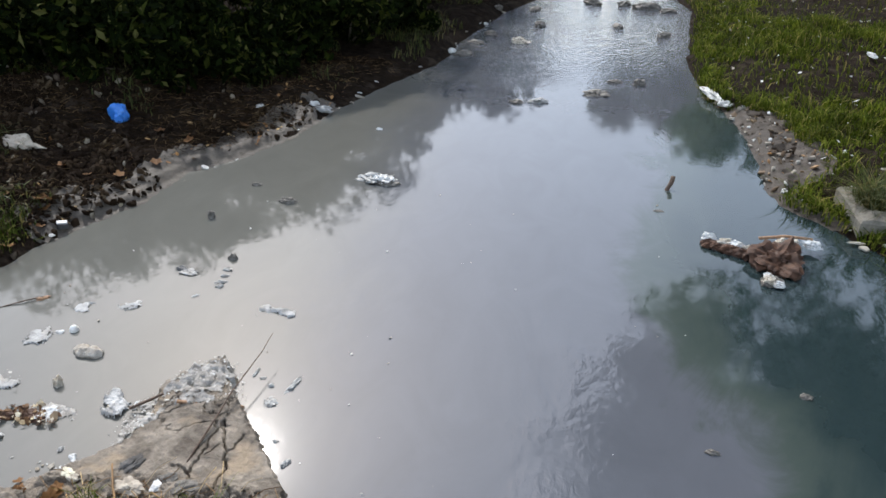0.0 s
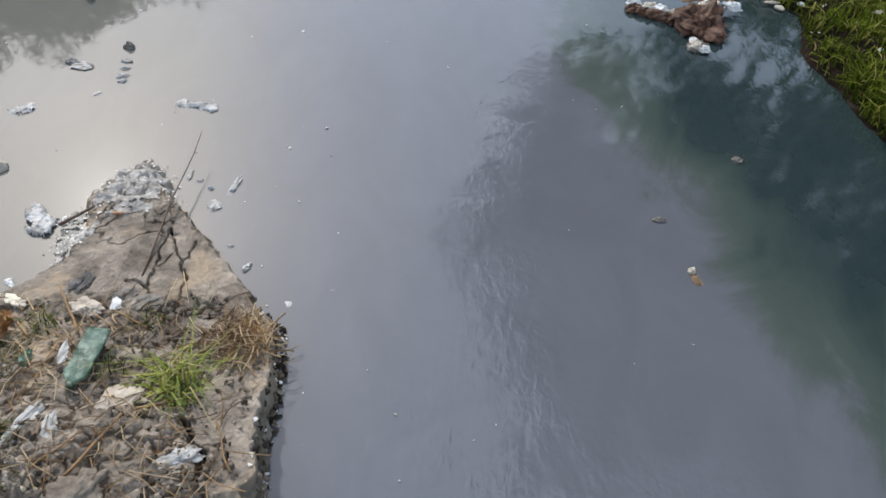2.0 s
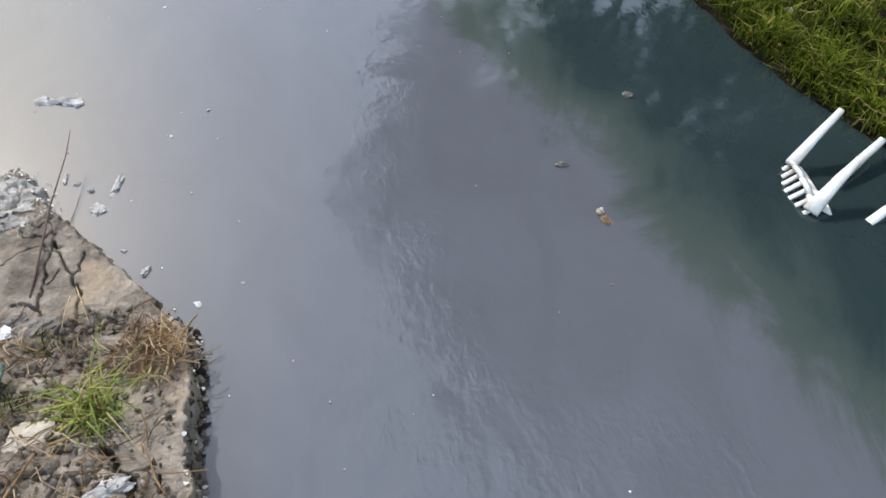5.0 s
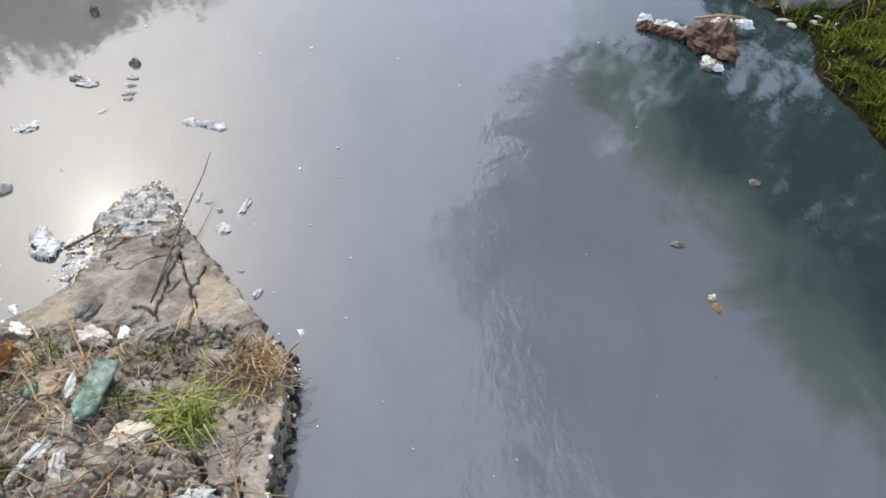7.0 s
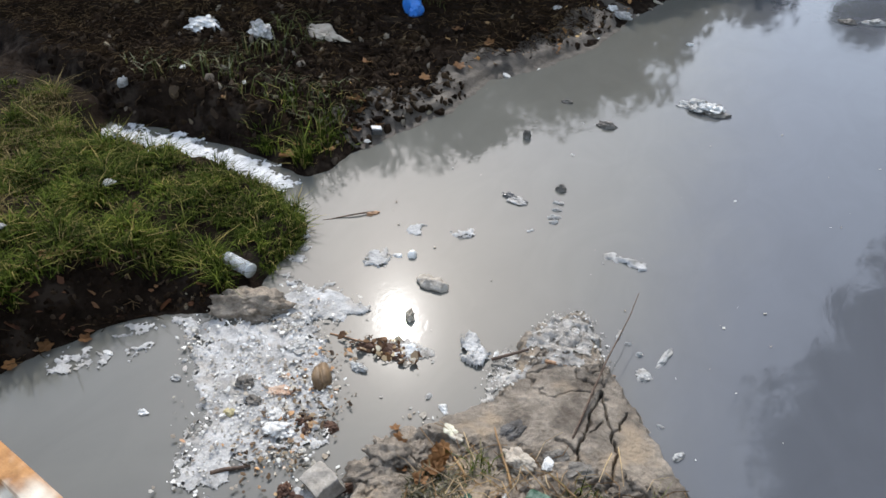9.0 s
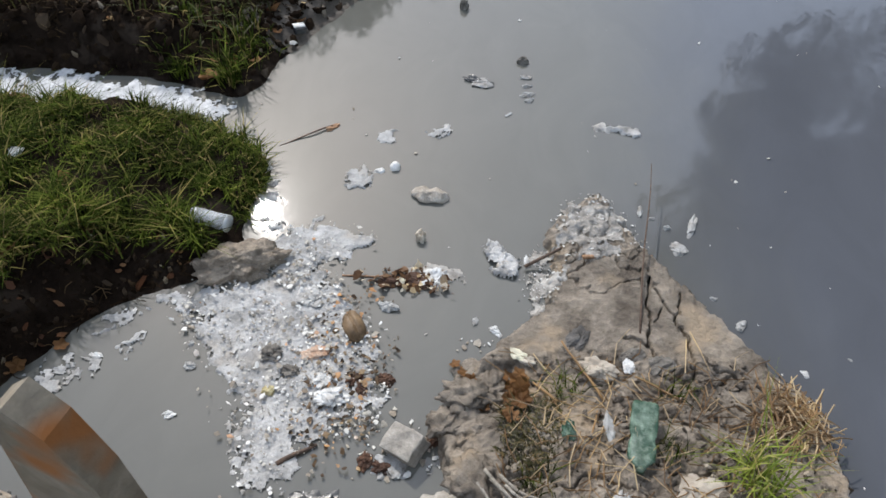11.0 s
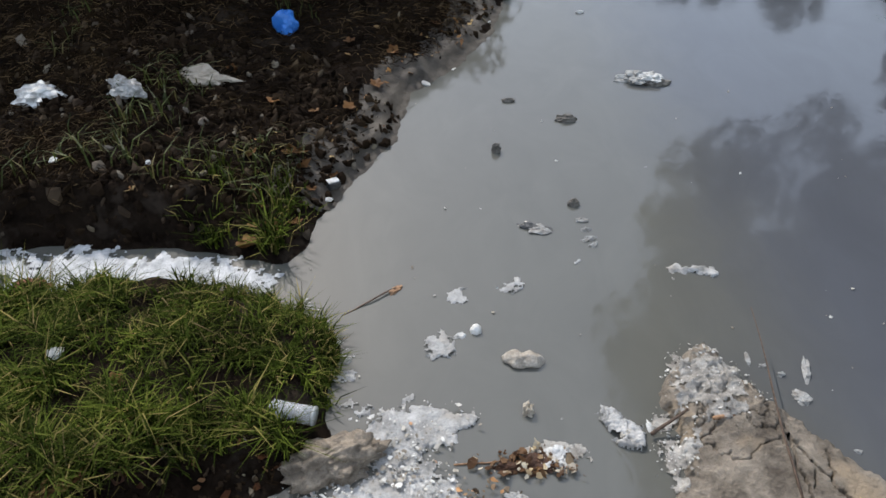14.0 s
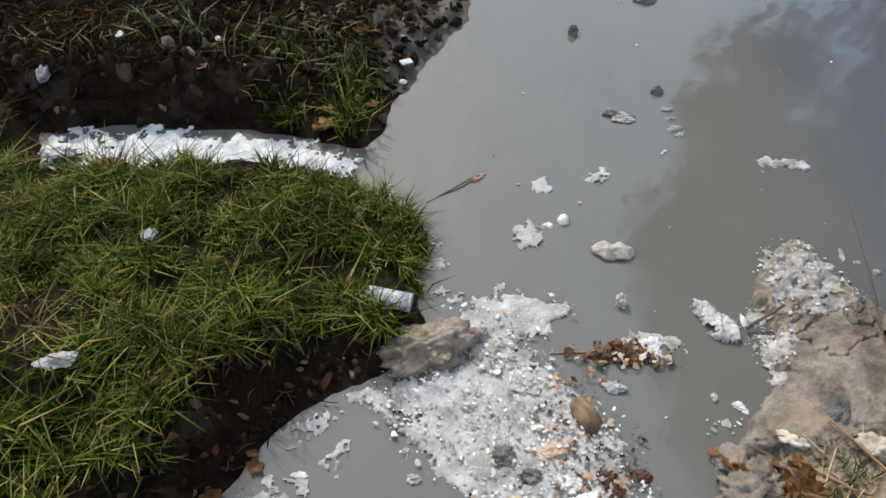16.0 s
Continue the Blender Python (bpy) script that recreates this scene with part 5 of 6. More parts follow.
# debris beside the tip of the bar
bag("leaf_clump", -1.13, 2.93, 0, 0.022, 0.085, 0.02, 77, GREYBAG, "muddy grey curled leaf in the water", "leaves", -18)
bag("leaf_clump", -1.20, 2.79, 0, 0.045, 0.05, 0.02, 78, GREYBAG, "muddy grey leaf in the water", "leaves", 30)
bag("leaf_clump", -1.35, 3.00, 0, 0.014, 0.05, 0.015, 79, GREYBAG, "thin grey leaf in the water", "leaves", -10)
bag("leaf_clump", -1.24, 2.91, 0, 0.02, 0.016, 0.02, 80, GREYBAG, "small muddy scrap in the water", "leaves")
bag("leaf_clump", -0.72, 1.27, 0.0, 0.05, 0.02, 0.015, 81, PALEPULP, "tan leaf drifting beside the mud bar", "leaves", 20)
bag("leaf_clump", -0.50, 1.13, 0.0, 0.06, 0.02, 0.012, 82, TWIG, "brown twiggy leaf drifting on the water", "leaves", 8)

# black sheet by the near side of the scum
bag("rubber_sheet", -2.52, 1.50, -0.01, 0.17, 0.10, 0.04, 83, BLACKBAG, "black wrinkled rubber sheet in shallow water", "rubber sheet", 10, 0.5)
bag("rubber_sheet", -2.80, 1.44, -0.01, 0.10, 0.05, 0.03, 84, BLACKBAG, "black wrinkled film in shallow water", "rubber sheet", 40, 0.5)
bag("plastic_bag", -2.42, 1.48, 0.01, 0.06, 0.04, 0.03, 85, WHITEBAG, "white torn film on black rubber", fold=0.6)
stick("stick", [(-2.66, 1.66, 0.006), (-2.54, 1.74, 0.012)], 0.012, 0.006, REED, "dark curved stick in shallow water", "", 0.02)
for k, (x, y) in enumerate([(-2.30, 1.68), (-2.13, 1.80), (-2.36, 1.70), (-2.42, 1.98), (-2.34, 2.03), (-2.46, 2.02)]):
    bag("leaf_clump", x, y, 0.004, 0.04, 0.028, 0.02, 86 + k, RUSTLEAF, "rust-brown soaked leaf in shallow water", "leaves", 40 * k, 0.5, "soaked leaves")


# ---- the raft of rubbish by the far bank ----
rubbish = new("rubbish_raft")
rubbish.matrix_basis = pose(1.64, 4.65, 0) @ Matrix.Diagonal((0.88, 0.88, 0.88, 1))
tagged(rubbish, "floating raft of brown leaves and pale litter", "rubbish")
core = part("leaf_mass", finish(crumple(0.16, 0.19, 0.13, 91, 4, 0.5), "leaf_mass", RUSTLEAF, False), None, rubbish)
arm = bmesh.new()
for k in range(7):
    tmp = crumple(0.055, 0.04, 0.045, 92 + k, 3, 0.5)
    bmesh.ops.translate(tmp, verts=tmp.verts, vec=(-0.14 - 0.055 * k, 0.02 + 0.03 * k, 0.01))
    me_ = bpy.data.meshes.new("t")
    tmp.to_mesh(me_)
    tmp.free()
    arm.from_mesh(me_)
part("leaf_arm", arm, RUSTLEAF, rubbish, soft=False)
for k, (x, y, z, s) in enumerate([(-0.46, 0.26, 0.03, 0.055), (-0.36, 0.19, 0.035, 0.05), (-0.28, 0.17, 0.04, 0.045), (-0.20, 0.12, 0.045, 0.03), (0.30, 0.22, 0.06, 0.055), (-0.13, -0.32, 0.03, 0.05), (-0.07, -0.36, 0.02, 0.035),
                                  (0.05, 0.16, 0.10, 0.04), (-0.12, -0.25, 0.02, 0.04), (0.15, 0.20, 0.09, 0.035)]):
    piece = finish(crumple(s, s * 0.75, s * 0.7, 110 + k, 3, 0.5), "pale_scrap", PALEPULP if k % 2 else WHITEBAG, False)
    part("pale_scrap", piece, None, rubbish).matrix_basis = pose(x, y, z)
bm = bmesh.new()
tube(bm, [(-0.10, 0.22, 0.09), (0.10, 0.25, 0.11), (0.30, 0.25, 0.10)], 0.012, 0.010, 6)
part("stick", bm, TWIG, rubbish)
part("dark_clump", finish(crumple(0.07, 0.06, 0.04, 130, 3, 0.5), "dark_clump", WETSTONE, False), None, rubbish).matrix_basis = pose(-0.11, -0.30, 0)


# ---- the broken concrete ring on the bank ----
def concrete_ring(x, y, turn):
    base = new("concrete_basin")
    base.matrix_basis = pose(x, y, 0.04, 7, -3, turn)
    tagged(base, "broken concrete basin with weeds growing inside", "concrete basin")
    bm = bmesh.new()
    n = 32
    loops = []
    for rad, z, sq in ((0.235, -0.25, 1.0), (0.24, 0.12, 1.0), (0.225, 0.145, 1.0), (0.16, 0.150, 0.6), (0.145, 0.13, 0.5), (0.135, 0.03, 0.3)):
        loop = []
        for k in range(n):
            a = 6.2832 * k / n
            c, s = math.cos(a), math.sin(a)
            q = rad * ((1 - sq) + sq / max(abs(c), abs(s)))
            w = 1 + 0.04 * noise.noise(Vector((c * 2.4, s * 2.4, rad * 4))) + 0.04 * noise.noise(Vector((c * 8, s * 8, rad * 20)))
            loop.append(bm.verts.new((q * c * w * 0.95, q * s * w * 1.05 + (0.05 if rad < 0.2 else 0.0), z + 0.025 * noise.noise(Vector((c * 3, s * 3, z * 20))))))
        loops.append(loop)
    for lo, hi in zip(loops, loops[1:]):
        for k in range(n):
            bm.faces.new((lo[k], lo[(k + 1) % n], hi[(k + 1) % n], hi[k]))
    part("rim", bm, CONCRETE, base, soft=False)
    soil = bmesh.new()
    bmesh.ops.create_circle(soil, cap_ends=True, segments=24, radius=0.17)
    bmesh.ops.translate(soil, verts=soil.verts, vec=(0, 0, 0.06))
    part("soil", soil, SOIL, base).matrix_basis = pose(0, 0.05, 0)
    rs = np.random.RandomState(5)
    p = np.stack([0.17 * (rs.rand(1100) * 2 - 1), 0.17 * (rs.rand(1100) * 2 - 1), np.full(1100, 0.06)], -1)
    part("weeds", blades("weeds", p[np.hypot(p[:, 0], p[:, 1]) < 0.17] + np.array([0, 0.05, 0]), 0.17, 0.007, MOSS, 6, 1.0), None, base)


concrete_ring(2.50, 5.36, 2)


# ---- the plastic chair ----
def beam(bm, a, b, w0, w1, thick, up=(0, 0, 1)):
    """A flat tapered bar between two points."""
    a, b = Vector(a), Vector(b)
    d = (b - a).normalized()
    s = d.cross(Vector(up)).normalized()
    t = s.cross(d) * thick * 0.5
    ring = [[bm.verts.new(p + s * w * u * 0.5 + t * v) for u, v in ((-1, -1), (1, -1), (1, 1), (-1, 1))] for p, w in ((a, w0), ((a + b) / 2 + t * 0.6, (w0 + w1) * 0.46), (b, w1))]
    for lo, hi in zip(ring, ring[1:]):
        for k in range(4):
            bm.faces.new((lo[k], lo[(k + 1) % 4], hi[(k + 1) % 4], hi[k]))
    bm.faces.new(ring[0][::-1])
    bm.faces.new(ring[-1])
    return bm


chair = new("plastic_chair")
chair.matrix_basis = pose(2.09, 2.44, -0.015)
tagged(chair, "white plastic garden chair lying overturned in the water", "chair")
rail_pts = [(-0.10, -0.17, 0.03), (-0.075, -0.10, 0.065), (-0.06, 0.0, 0.075), (-0.045, 0.09, 0.07), (-0.03, 0.14, 0.05)]
bm = bmesh.new()
for a, b in zip(rail_pts, rail_pts[1:]):
    beam(bm, a, b, 0.035, 0.035, 0.018, (0.4, 0, 1))
part("back_rail", bm, CHAIRWHITE, chair)
for k in range(7):
    s = k / 6
    y = -0.165 + 0.30 * s
    x = -0.095 + 0.06 * s
    zz = 0.035 + 0.035 * math.sin(math.pi * s)
    part("slat", beam(bmesh.new(), (x, y, zz), (x - 0.16, y + 0.02 - 0.02 * s, zz - 0.14), 0.022, 0.026, 0.010), CHAIRWHITE, chair)
part("arm", beam(bmesh.new(), (-0.04, 0.13, 0.05), (0.27, 0.30, 0.22), 0.055, 0.030, 0.03, (0.3, 0.2, 1)), CHAIRWHITE, chair)
part("arm", beam(bmesh.new(), (-0.10, -0.17, 0.03), (0.17, -0.03, 0.20), 0.075, 0.030, 0.03, (0.3, 0.2, 1)), CHAIRWHITE, chair)
part("leg", beam(bmesh.new(), (0.14, -0.01, 0.03), (0.50, 0.18, 0.10), 0.05, 0.035, 0.03), CHAIRWHITE, chair)
part("leg", beam(bmesh.new(), (0.08, -0.30, -0.03), (0.46, -0.16, 0.08), 0.05, 0.035, 0.03), CHAIRWHITE, chair)
seat = bmesh.new()
for k in range(4):
    beam(seat, (-0.05 + 0.01 * k, -0.14 + 0.08 * k, 0.045), (0.16, -0.20 + 0.10 * k, -0.06), 0.075, 0.09, 0.008)
part("seat", seat, CHAIRWHITE, chair, "stained white seat panel dipping under water")


# ---- along the left bank ----
cliff = lambda x, y: smooth(inside(x, y, MOUND), 0.0, 0.04) * smooth(inside(x, y, MOUND), 0.42, 0.28)
pts = scatter(5000, -4.6, -3.1, 1.2, 2.6, 75, lambda x, y: cliff(x, y) * smooth(fbm(x, y, 0.25, 18), -0.2, 0.3), lambda x, y: ground_height(x, y) + 0.01)
stuff("roots", strands("cliff_roots", pts, 0.07, 0.004, DEAD, 75, 0.7), "dark roots and dry stems on the cut bank", "dead plants")
pts = scatter(260, -4.3, -3.15, 1.3, 2.55, 76, cliff, lambda x, y: ground_height(x, y) + 0.015)
stuff("leaf_litter", scraps("cliff_leaves", pts, 0.028, leafy("rust_leaf_litter", [(0.0, (0.06, 0.025, 0.014)), (0.7, (0.16, 0.07, 0.035)), (1.0, (0.30, 0.17, 0.09))]), 76, 0.9, 0.03), "rust-brown leaf litter on the cut bank", "leaves")
CRUMB = leafy("soil_crumb", [(0.0, (0.010, 0.007, 0.005)), (0.75, (0.034, 0.023, 0.016)), (0.95, (0.075, 0.056, 0.042)), (1.0, (0.26, 0.23, 0.20))], 0.9, 0.0, 0.03)
pts = scatter(9000, -6.0, -2.0, 3.8, 7.0, 78, lambda x, y: smooth(inside(x, y, FARSIDE), 0.0, 0.05) * smooth(fbm(x, y, 0.5, 22), -0.4, 0.3), lambda x, y: ground_height(x, y) + 0.008)
stuff("soil_crumbs", scraps("bank_crumbs", pts, 0.026, CRUMB, 78, 0.9, 0.45), "crumbling dark soil on the bank", "soil")
pts = scatter(3500, -4.6, -3.05, 1.2, 2.6, 79, lambda x, y: cliff(x, y), lambda x, y: ground_height(x, y) + 0.006)
stuff("soil_crumbs", scraps("cliff_crumbs", pts, 0.013, CRUMB, 79, 0.9, 0.5), "crumbling dark soil on the cut bank", "soil")
mx, my = np.arange(-3.8, -1.9, 0.02), np.arange(3.9, 7.2, 0.02)
MX, MY = np.meshgrid(mx, my)
shore = inside(MX, MY, FARSIDE) + 0.06 * fbm(MX, MY, 0.25, 81)
mz = ground_height(MX, MY) + 0.002 + 0.014 * np.abs(fbm(MX, MY, 0.08, 83))
flat_keep = (shore > -0.12) & (shore < 0.30 + 0.15 * fbm(MX, MY, 0.5, 85)) & (MY > 4.1 + 0.1 * fbm(MX, MY, 0.2, 87))
tagged(new("mud_flat", height_sheet("mud_flat", mx, my, mz, flat_keep, rough_stuff("wet_shore_mud", (0.045, 0.036, 0.028), (0.125, 0.105, 0.082), 9.0, (0.4, 0.9), 0.02))), "wet grey-brown mud along the shore", "ground", kind="structure")
rx, ry = np.arange(1.6, 2.9, 0.025), np.arange(5.2, 8.4, 0.025)
RX, RY = np.meshgrid(rx, ry)
rshore = inside(RX, RY, RIGHT)
rz = ground_height(RX, RY) + 0.003 + 0.016 * np.abs(fbm(RX, RY, 0.08, 86))
tagged(new("mud_flat", height_sheet("mud_flat", rx, ry, rz, (rshore > -0.1) & (rshore < beach(RX, RY) + 0.08), rough_stuff("dark_beach_mud", (0.024, 0.018, 0.013), (0.075, 0.058, 0.043), 9.0, (0.5, 0.9), 0.02))), "wet brown mud beach below the grass bank", "ground", kind="structure")
pts = scatter(260, 1.7, 2.6, 5.4, 8.2, 88, lambda x, y: smooth(inside(x, y, RIGHT), -0.05, 0.03) * smooth(inside(x, y, RIGHT) - beach(x, y), 0.12, 0.0), lambda x, y: np.maximum(ground_height(x, y), 0) + 0.02)
stuff("shore_litter", scraps("beach_litter", pts, 0.024, browns, 88, 0.6, 0.2), "brown leaves and scraps on the mud beach", "litter")
pts = scatter(80, 1.7, 2.6, 5.4, 8.2, 89, lambda x, y: smooth(inside(x, y, RIGHT), -0.05, 0.03) * smooth(inside(x, y, RIGHT) - beach(x, y), 0.2, 0.0), lambda x, y: np.maximum(ground_height(x, y), 0) + 0.02)
stuff("shore_litter", scraps("beach_pebbles", pts, 0.024, LITTER, 89, 0.4, 0.4), "pale pebbles and scraps on the mud beach", "litter")


def clear_cup(x, y, z, turn):
    base = new("clear_bottle")
    base.matrix_basis = pose(x, y, z, 0, 3, turn)
    tagged(base, "clear plastic bottle with its top cut off, on grass", "bottle")
    bm = bmesh.new()
    n, rings = 20, []
    prof = [(0.0, 0.0), (0.0, 0.030), (0.01, 0.036), (0.05, 0.036), (0.055, 0.033), (0.06, 0.036), (0.10, 0.036), (0.105, 0.033), (0.11, 0.036), (0.175, 0.037), (0.175, 0.034), (0.012, 0.033), (0.008, 0.0)]
    for u, r in prof:
        rings.append([bm.verts.new((u, r * math.cos(6.2832 * k / n), 0.037 + r * math.sin(6.2832 * k / n))) for k in range(n)])
    for lo, hi in zip(rings, rings[1:]):
        for k in range(n):
            bm.faces.new((lo[k], lo[(k + 1) % n], hi[(k + 1) % n], hi[k]))
    bmesh.ops.remove_doubles(bm, verts=bm.verts, dist=0.0004)
    part("bottle_body", bm, PET, base)
    band = bmesh.new()
    tube(band, [(0.052, 0, 0.037), (0.058, 0, 0.037)], 0.0368, 0.0368, 20)
    part("rib", band, plastic("frosted_plastic", (0.42, 0.44, 0.44), 0.25), base, "frosted plastic rib")
    part("rim", tube(bmesh.new(), [(0.168, 0, 0.037), (0.176, 0, 0.037)], 0.038, 0.038, 20), bpy.data.materials["frosted_plastic"], base, "frosted plastic rim")


clear_cup(-3.29, 2.715, on_ground(-3.24, 2.70) - 0.022, -12)
bm = lump(0.175, 0.095, 0.08, 140, 0.40, 5, 1.9)
thing("mud_clod", finish(bm, "mud_clod", rough_stuff("pale_clay", (0.20, 0.16, 0.12), (0.48, 0.40, 0.31), 22.0, (0.7, 0.95), 0.04)), (-3.05, 2.53, 0.01), "large rough tan clod of clay at the foot of the mound", "mud", "", 18)

LEAF = bmesh.new()
ring = []
for k in range(20):
    a = 6.2832 * k / 20
    r = 0.5 + 0.5 * abs(math.sin(2.5 * a + 0.4)) ** 0.8
    ring.append(LEAF.verts.new((r * math.cos(a) * 0.9, r * math.sin(a), 0.25 * abs(math.sin(a)) * r + 0.06 * math.sin(5 * a))))
mid = LEAF.verts.new((0, 0, 0))
for k in range(20):
    LEAF.faces.new((mid, ring[k], ring[(k + 1) % 20]))
solid = bmesh.ops.solidify(LEAF, geom=LEAF.faces[:], thickness=0.02)
LEAF_MESH = finish(LEAF, "dry_leaf", DRYLEAF, False)


def dry_leaf(x, y, size, turn, z=None, label="curled dry brown leaf fallen on the bank"):
    ob = new("dry_leaf", LEAF_MESH)
    zz = on_ground(x, y) + 0.02 if z is None else z
    ob.matrix_basis = pose(x, y, zz, 12 * math.sin(turn), 15 * math.cos(turn * 1.7), turn) @ Matrix.Diagonal((size, size, size, 1))
    return tagged(ob, label, "leaf", "fallen leaves")


dry_leaf(-3.40, 4.42, 0.085, 30, label="large yellow-brown plane leaf on the muddy bank")
dry_leaf(-3.36, 4.36, 0.06, 130, label="yellow-brown plane leaf on the muddy bank")
for x, y, s, a in [(-3.57, 3.78, 0.065, 10), (-3.62, 4.35, 0.04, 80), (-3.45, 3.86, 0.055, 200), (-3.86, 2.77, 0.045, 20), (-3.76, 2.60, 0.05, 60), (-3.85, 2.30, 0.06, 100), (-3.90, 2.25, 0.06, 160), (-4.50, 3.42, 0.05, 40),
                   (-3.53, 2.13, 0.045, 10), (-3.62, 2.06, 0.035, 220), (-3.74, 1.95, 0.04, 90), (-3.80, 1.80, 0.035, 0), (-4.17, 3.0, 0.035, 60), (-3.30, 4.20, 0.035, 0), (-3.2, 4.35, 0.04, 100), (-3.15, 5.0, 0.05, 40), (-3.0, 5.3, 0.05, 120),
                   (-3.35, 4.9, 0.04, 10), (-3.6, 5.0, 0.05, 66), (-2.9, 5.7, 0.05, 20), (-3.2, 5.8, 0.05, 160), (-2.6, 6.2, 0.05, 70), (-4.1, 4.5, 0.05, 30), (-3.9, 5.3, 0.05, 200), (-3.35, 3.92, 0.045, 140)]:
    dry_leaf(x, y, s, a)
rs = np.random.RandomState(19)
for k in range(20):
    x, y = -1.90 + 0.18 * rs.randn() * 0.6, 2.0 + 0.16 * rs.randn() * 0.6
    dry_leaf(x, y, 0.022 + 0.022 * rs.rand(), 360 * rs.rand(), max(on_bar(x, y), 0.0) + 0.012 + 0.01 * rs.rand(), "rust-brown dry leaf on the mud bar")
pts = scatter(500, -4.2, -2.0, 3.8, 7.5, 71, lambda x, y: smooth(inside(x, y, FARSIDE), 0.02, 0.08) * smooth(inside(x, y, FARSIDE), 0.7, 0.2), lambda x, y: ground_height(x, y) + 0.012)
stuff("leaf_litter", scraps("leaf_litter", pts, 0.02, DRYLEAF, 71, 0.7, 0.02), "dry leaf litter along the muddy shore", "leaves")
pts = scatter(420, -2.9, -0.6, 5.0, 12.0, 72, lambda x, y: smooth(np.abs(inside(x, y, FARSIDE) - 0.02), 0.10, 0.0), lambda x, y: np.maximum(ground_height(x, y), 0) + 0.01)
stuff("shore_litter", scraps("far_shore_litter", pts, 0.035, LITTER, 72, 0.5, 0.15), "stones and scraps along the far shore", "litter")
pts = scatter(700, 1.7, 6.5, 4.5, 14, 73, lambda x, y: smooth(inside(x, y, RIGHT), 0.05, 0.2) * 0.6, lambda x, y: ground_height(x, y) + 0.05)
stuff("bank_litter", scraps("bank_litter", pts, 0.022, LITTER, 73, 0.6, 0.1), "pale scraps strewn over the grass bank", "litter")
pts = scatter(160, 1.75, 2.7, 4.4, 8.0, 74, lambda x, y: smooth(np.abs(inside(x, y, RIGHT) - 0.05), 0.15, 0.0), lambda x, y: np.maximum(ground_height(x, y), 0) + 0.015)
stuff("shore_litter", scraps("right_shore_litter", pts, 0.03, LITTER, 74, 0.5, 0.2), "scraps and pebbles along the grassy shore", "litter")

g = on_ground
bag("plastic_bag", -3.66, 5.98, g(-3.66, 5.98) + 0.03, 0.13, 0.11, 0.20, 150, BLUEBAG, "crumpled bright blue plastic bag on the bank", fold=0.14)
bag("plastic_bag", -4.05, 5.15, g(-4.05, 5.15) + 0.02, 0.26, 0.12, 0.09, 151, CLOTH, "dirty white plastic bag on the bank", turn=-15)
bag("plastic_bag", -4.42, 4.90, g(-4.42, 4.90) + 0.02, 0.19, 0.09, 0.08, 152, GREYBAG, "greyish film lying on the bank", turn=-30)
bag("plastic_bag", -4.95, 4.95, g(-4.95, 4.95) + 0.02, 0.16, 0.14, 0.10, 188, WHITEBAG, "dirty white net bag on the bank", turn=10)
bag("plastic_bag", -4.90, 3.95, g(-4.90, 3.95) + 0.02, 0.03, 0.07, 0.07, 153, GREYBAG, "grey film hanging on the bank")
bag("paper_scrap", -4.58, 4.18, g(-4.58, 4.18) + 0.015, 0.025, 0.035, 0.02, 154, WHITEBAG, "white paper scrap on dark soil", "paper")
bag("paper_scrap", -4.11, 4.19, g(-4.11, 4.19) + 0.015, 0.02, 0.02, 0.02, 155, WHITEBAG, "small white scrap on dark soil", "paper")
bag("paper_scrap", -4.12, 2.90, g(-4.12, 2.90) + 0.05, 0.04, 0.04, 0.03, 156, WHITEBAG, "white scrap in the grass", "paper")
bag("plastic_bag", -4.20, 2.24, g(-4.20, 2.24) + 0.06, 0.08, 0.035, 0.025, 157, GREYBAG, "greyish film in the grass", turn=15)
bag("paper_scrap", -3.21, 4.16, 0.03, 0.025, 0.02, 0.015, 158, WHITEBAG, "white scrap at the water's edge", "paper")
box_bm = box(bmesh.new(), pose(0, 0, 0.03, 10, 8, 0), 0.07, 0.042, 0.04, 0.006)
carton = thing("carton", finish(box_bm, "carton", BLACKBAG, False), (-3.19, 4.27, 0.02), "small black and white carton at the water's edge", "carton", "", 35)
top = box(bmesh.new(), pose(0, 0.004, 0.0535, 10, 8, 0), 0.066, 0.036, 0.006, 0.002)
part("lid", top, WHITEBAG, carton, "dirty white lid")
bag("leaf_clump", -4.52, 3.52, 0.03, 0.10, 0.06, 0.05, 159, rough_stuff("rust_bag", (0.16, 0.06, 0.03), (0.34, 0.15, 0.08), 14.0), "rust-brown clump beside white foam", "leaves")
bag("plastic_bag", -4.78, 3.62, 0.03, 0.09, 0.05, 0.04, 160, WHITEBAG, "white film beside the foam")
for k, (x, y, s, m) in enumerate([(-2.1, 6.95, 0.10, GREYBAG), (-2.2, 7.0, 0.07, WHITEBAG), (-1.15, 9.45, 0.09, WHITEBAG), (-0.75, 11.9, 0.12, WETSTONE), (-0.35, 13.2, 0.12, WHITEBAG), (-4.9, 6.3, 0.06, WHITEBAG), (-2.6, 6.6, 0.05, WHITEBAG)]):
    bag("plastic_bag", x, y, max(g(x, y), 0) + 0.02, s, s * 0.6, s * 0.6, 170 + k, m, "dirty film caught on the far shore", turn=40 * k, group="film along the shore")
bag("plastic_bag", 1.77, 8.15, 0.06, 0.07, 0.26, 0.06, 180, WHITEBAG, "long cream plastic bag at the foot of the grass", turn=14)
bag("plastic_bag", 1.86, 7.85, 0.05, 0.09, 0.07, 0.06, 181, WHITEBAG, "cream plastic bag at the foot of the grass")
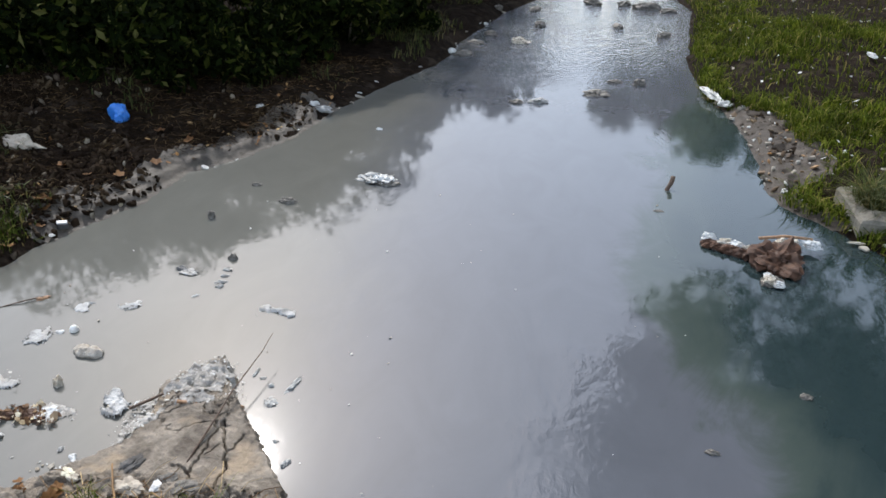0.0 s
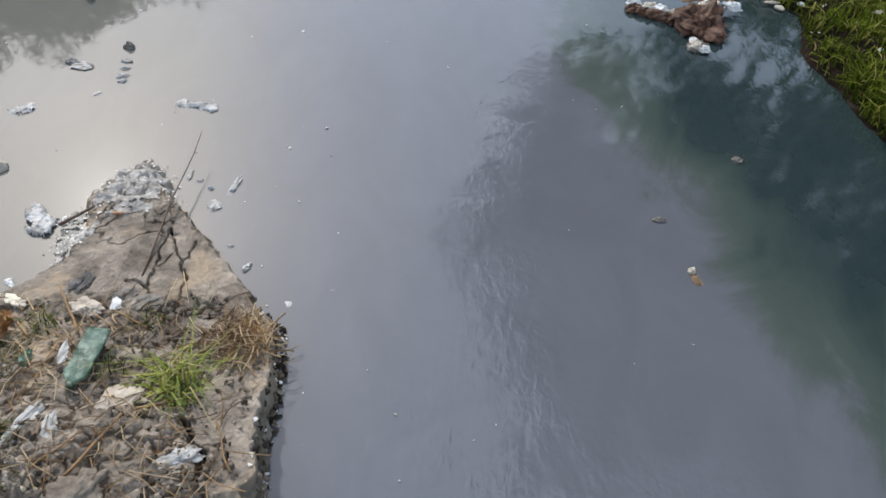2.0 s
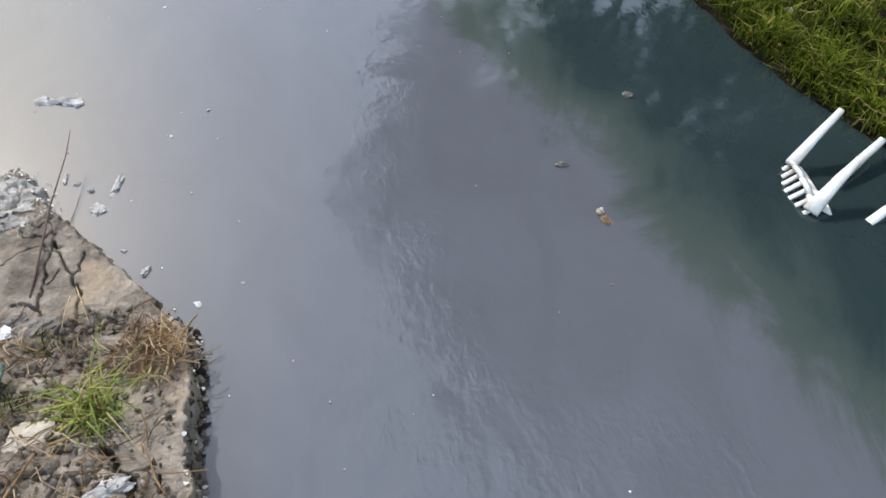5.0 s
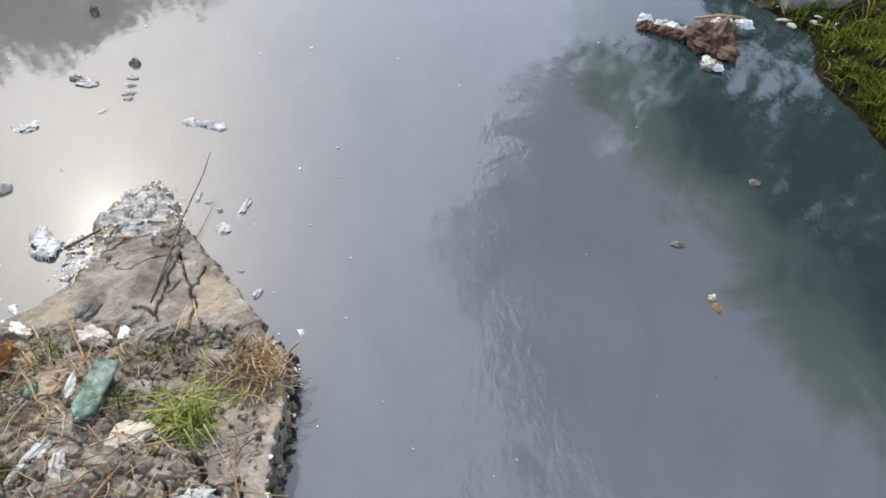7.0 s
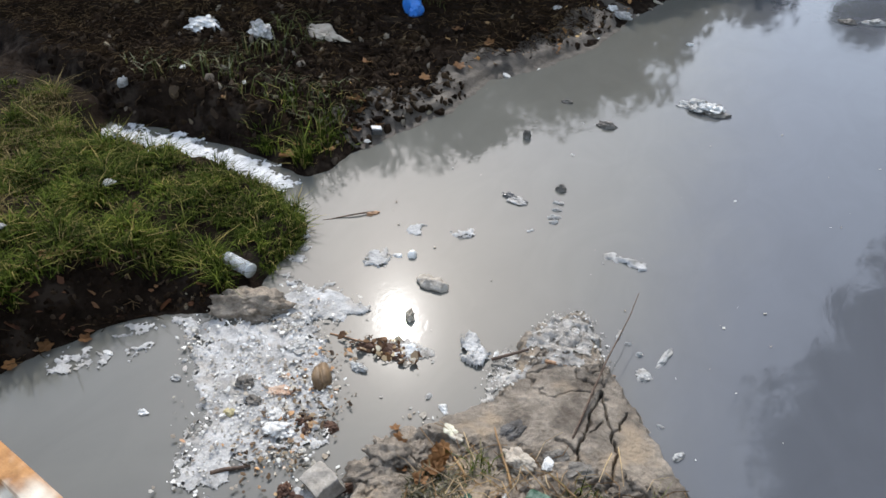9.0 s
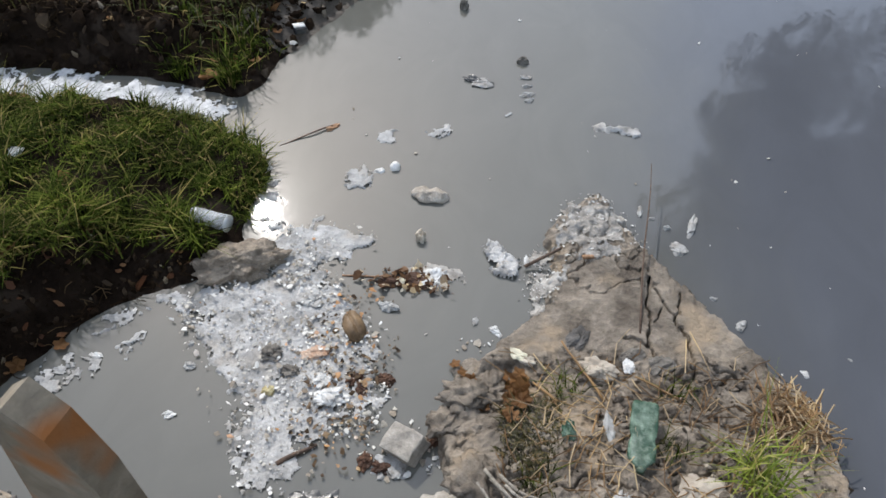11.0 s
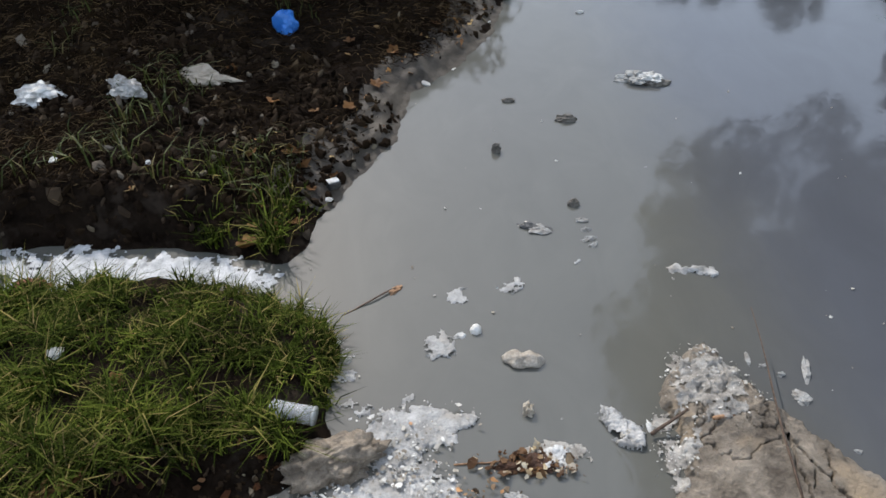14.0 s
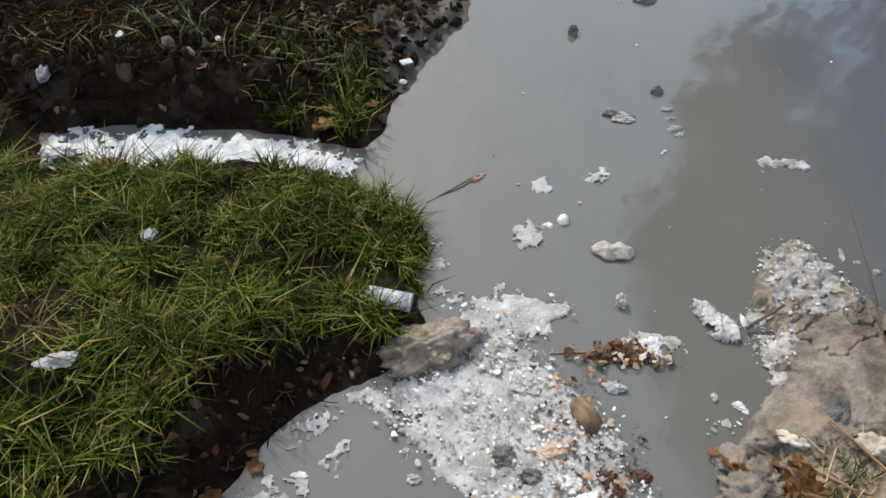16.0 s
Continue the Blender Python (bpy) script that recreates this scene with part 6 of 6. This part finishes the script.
bag("paper_scrap", 2.72, 4.0, g(2.72, 4.0) + 0.03, 0.03, 0.02, 0.02, 182, PALEPULP, "pinkish scrap on the bank", "paper")
bag("paper_scrap", 2.68, 3.75, g(2.68, 3.75) + 0.03, 0.035, 0.025, 0.02, 183, PALEPULP, "tan scrap on the bank", "paper")
bag("paper_scrap", 2.62, 4.2, g(2.62, 4.2) + 0.03, 0.02, 0.015, 0.02, 184, WHITEBAG, "white scrap on the bank", "paper")
bag("paper_scrap", 2.25, 5.0, 0.02, 0.06, 0.02, 0.015, 185, PALEPULP, "pale scraps at the foot of the basin", "paper")
stick("stick", [(4.9, 10.6, g(4.9, 10.6) + 0.05), (6.6, 11.3, g(6.6, 11.3) + 0.10)], 0.05, 0.035, BARK, "grey fallen branch on the grass bank", "", 0.06)
bag("plastic_scrap", 3.6, 9.0, g(3.6, 9.0) + 0.05, 0.03, 0.10, 0.05, 186, WHITEBAG, "white strip in the grass", "plastic scrap", 20)
bag("plastic_bag", 2.95, 1.75, 0.02, 0.06, 0.10, 0.05, 187, WHITEBAG, "white film half under water", turn=20)


# ---- the handrail beside the path ----
rail = new("handrail")
RA = math.degrees(math.atan2(0.27, -1.0))
rail.matrix_basis = pose(-1.94, 0.600, 0, 0, 0, RA)
tagged(rail, "worn cream painted steel handrail with orange rust", "handrail")
part("end_bar", box(bmesh.new(), pose(0.27, 0.033, 2.016, 0, 0, 0), 0.26, 0.057, 0.037, 0.006), RUST, rail, "rust-eaten end of the top bar", False)
part("top_bar", box(bmesh.new(), pose(-0.25, 0.03, 2.015, 0, 0, 0), 0.78, 0.055, 0.035, 0.006), RUST, rail, "rusty top bar with cream paint left", False)
lip = bmesh.new()
box(lip, pose(-0.25, 0.010, 2.036, 0, 0, 0), 0.78, 0.018, 0.010, 0.003)
part("rusty_edge", lip, RUST, rail, "flaking rust along the edge", False)
for u in (-0.60,):
    part("post", box(bmesh.new(), pose(u, 0.0, 0.90, 0, 0, 0), 0.06, 0.05, 2.20, 0.006), PAINT, rail, soft=False)
plate = bmesh.new()
outline = [(0.10, 0.0), (0.10, 2.205), (0.106, 2.232), (0.116, 2.243), (0.128, 2.232), (0.15, 2.15), (0.15, 0.0)]
rims = [[plate.verts.new((u, v, w - 0.2)) for u, w in outline] for v in (0.001, 0.013)]
plate.faces.new(rims[0])
plate.faces.new(rims[1][::-1])
for k in range(7):
    plate.faces.new((rims[0][k], rims[1][k], rims[1][(k + 1) % 7], rims[0][(k + 1) % 7]))
for v in plate.verts:
    v.co.z += 0.2
    if v.co.z < 0.1:
        v.co.z = -0.25
bmesh.ops.recalc_face_normals(plate, faces=plate.faces)
part("post", plate, DULLPAINT, rail, "dull grey-brown painted post plate with rust spots", False)
# ---- the concrete ledge under the rail ----
LX, LY = 0.943, -0.331
ledge = bmesh.new()
rings = []
for k in range(61):
    s = -0.75 + 1.75 * k / 60
    ax, ay = -3.06 + LX * s, 1.21 + LY * s
    jag = 0.010 * noise.noise(Vector((s * 9, 1, 2))) + 0.008 * noise.noise(Vector((s * 31, 4, 2)))
    ring = []
    for out, z in ((jag, -0.25), (jag, 0.575), (jag - 0.012, 0.597 + 0.5 * jag), (-0.10, 0.602 + 0.004 * noise.noise(Vector((s * 14, 7, 7)))), (-0.24, 0.60), (-0.25, 0.58), (-0.25, -0.25)):
        ring.append(ledge.verts.new((ax - LY * out, ay + LX * out, z)))
    rings.append(ring)
for lo, hi in zip(rings, rings[1:]):
    for k in range(6):
        ledge.faces.new((lo[k], hi[k], hi[k + 1], lo[k + 1]))
ledge.faces.new(rings[0])
ledge.faces.new(rings[-1][::-1])
bmesh.ops.recalc_face_normals(ledge, faces=ledge.faces)
tagged(new("concrete_ledge", finish(ledge, "concrete_ledge", rough_stuff("tan_concrete", (0.24, 0.195, 0.14), (0.40, 0.34, 0.26), 12.0, (0.7, 0.95), 0.006), False)), "tan concrete ledge above the water", "ledge", kind="structure")
pts = np.array([(-3.06 + LX * s - LY * o, 1.21 + LY * s + LX * o, 0.60) for s, o in zip(np.random.RandomState(3).uniform(-0.7, 0.95, 130), np.random.RandomState(4).uniform(-0.02, 0.004, 130))])
stuff("grit", scraps("grit", pts, 0.008, WETSTONE, 77, 0.5, 0.5), "dark grit along the edge of the ledge", "grit")
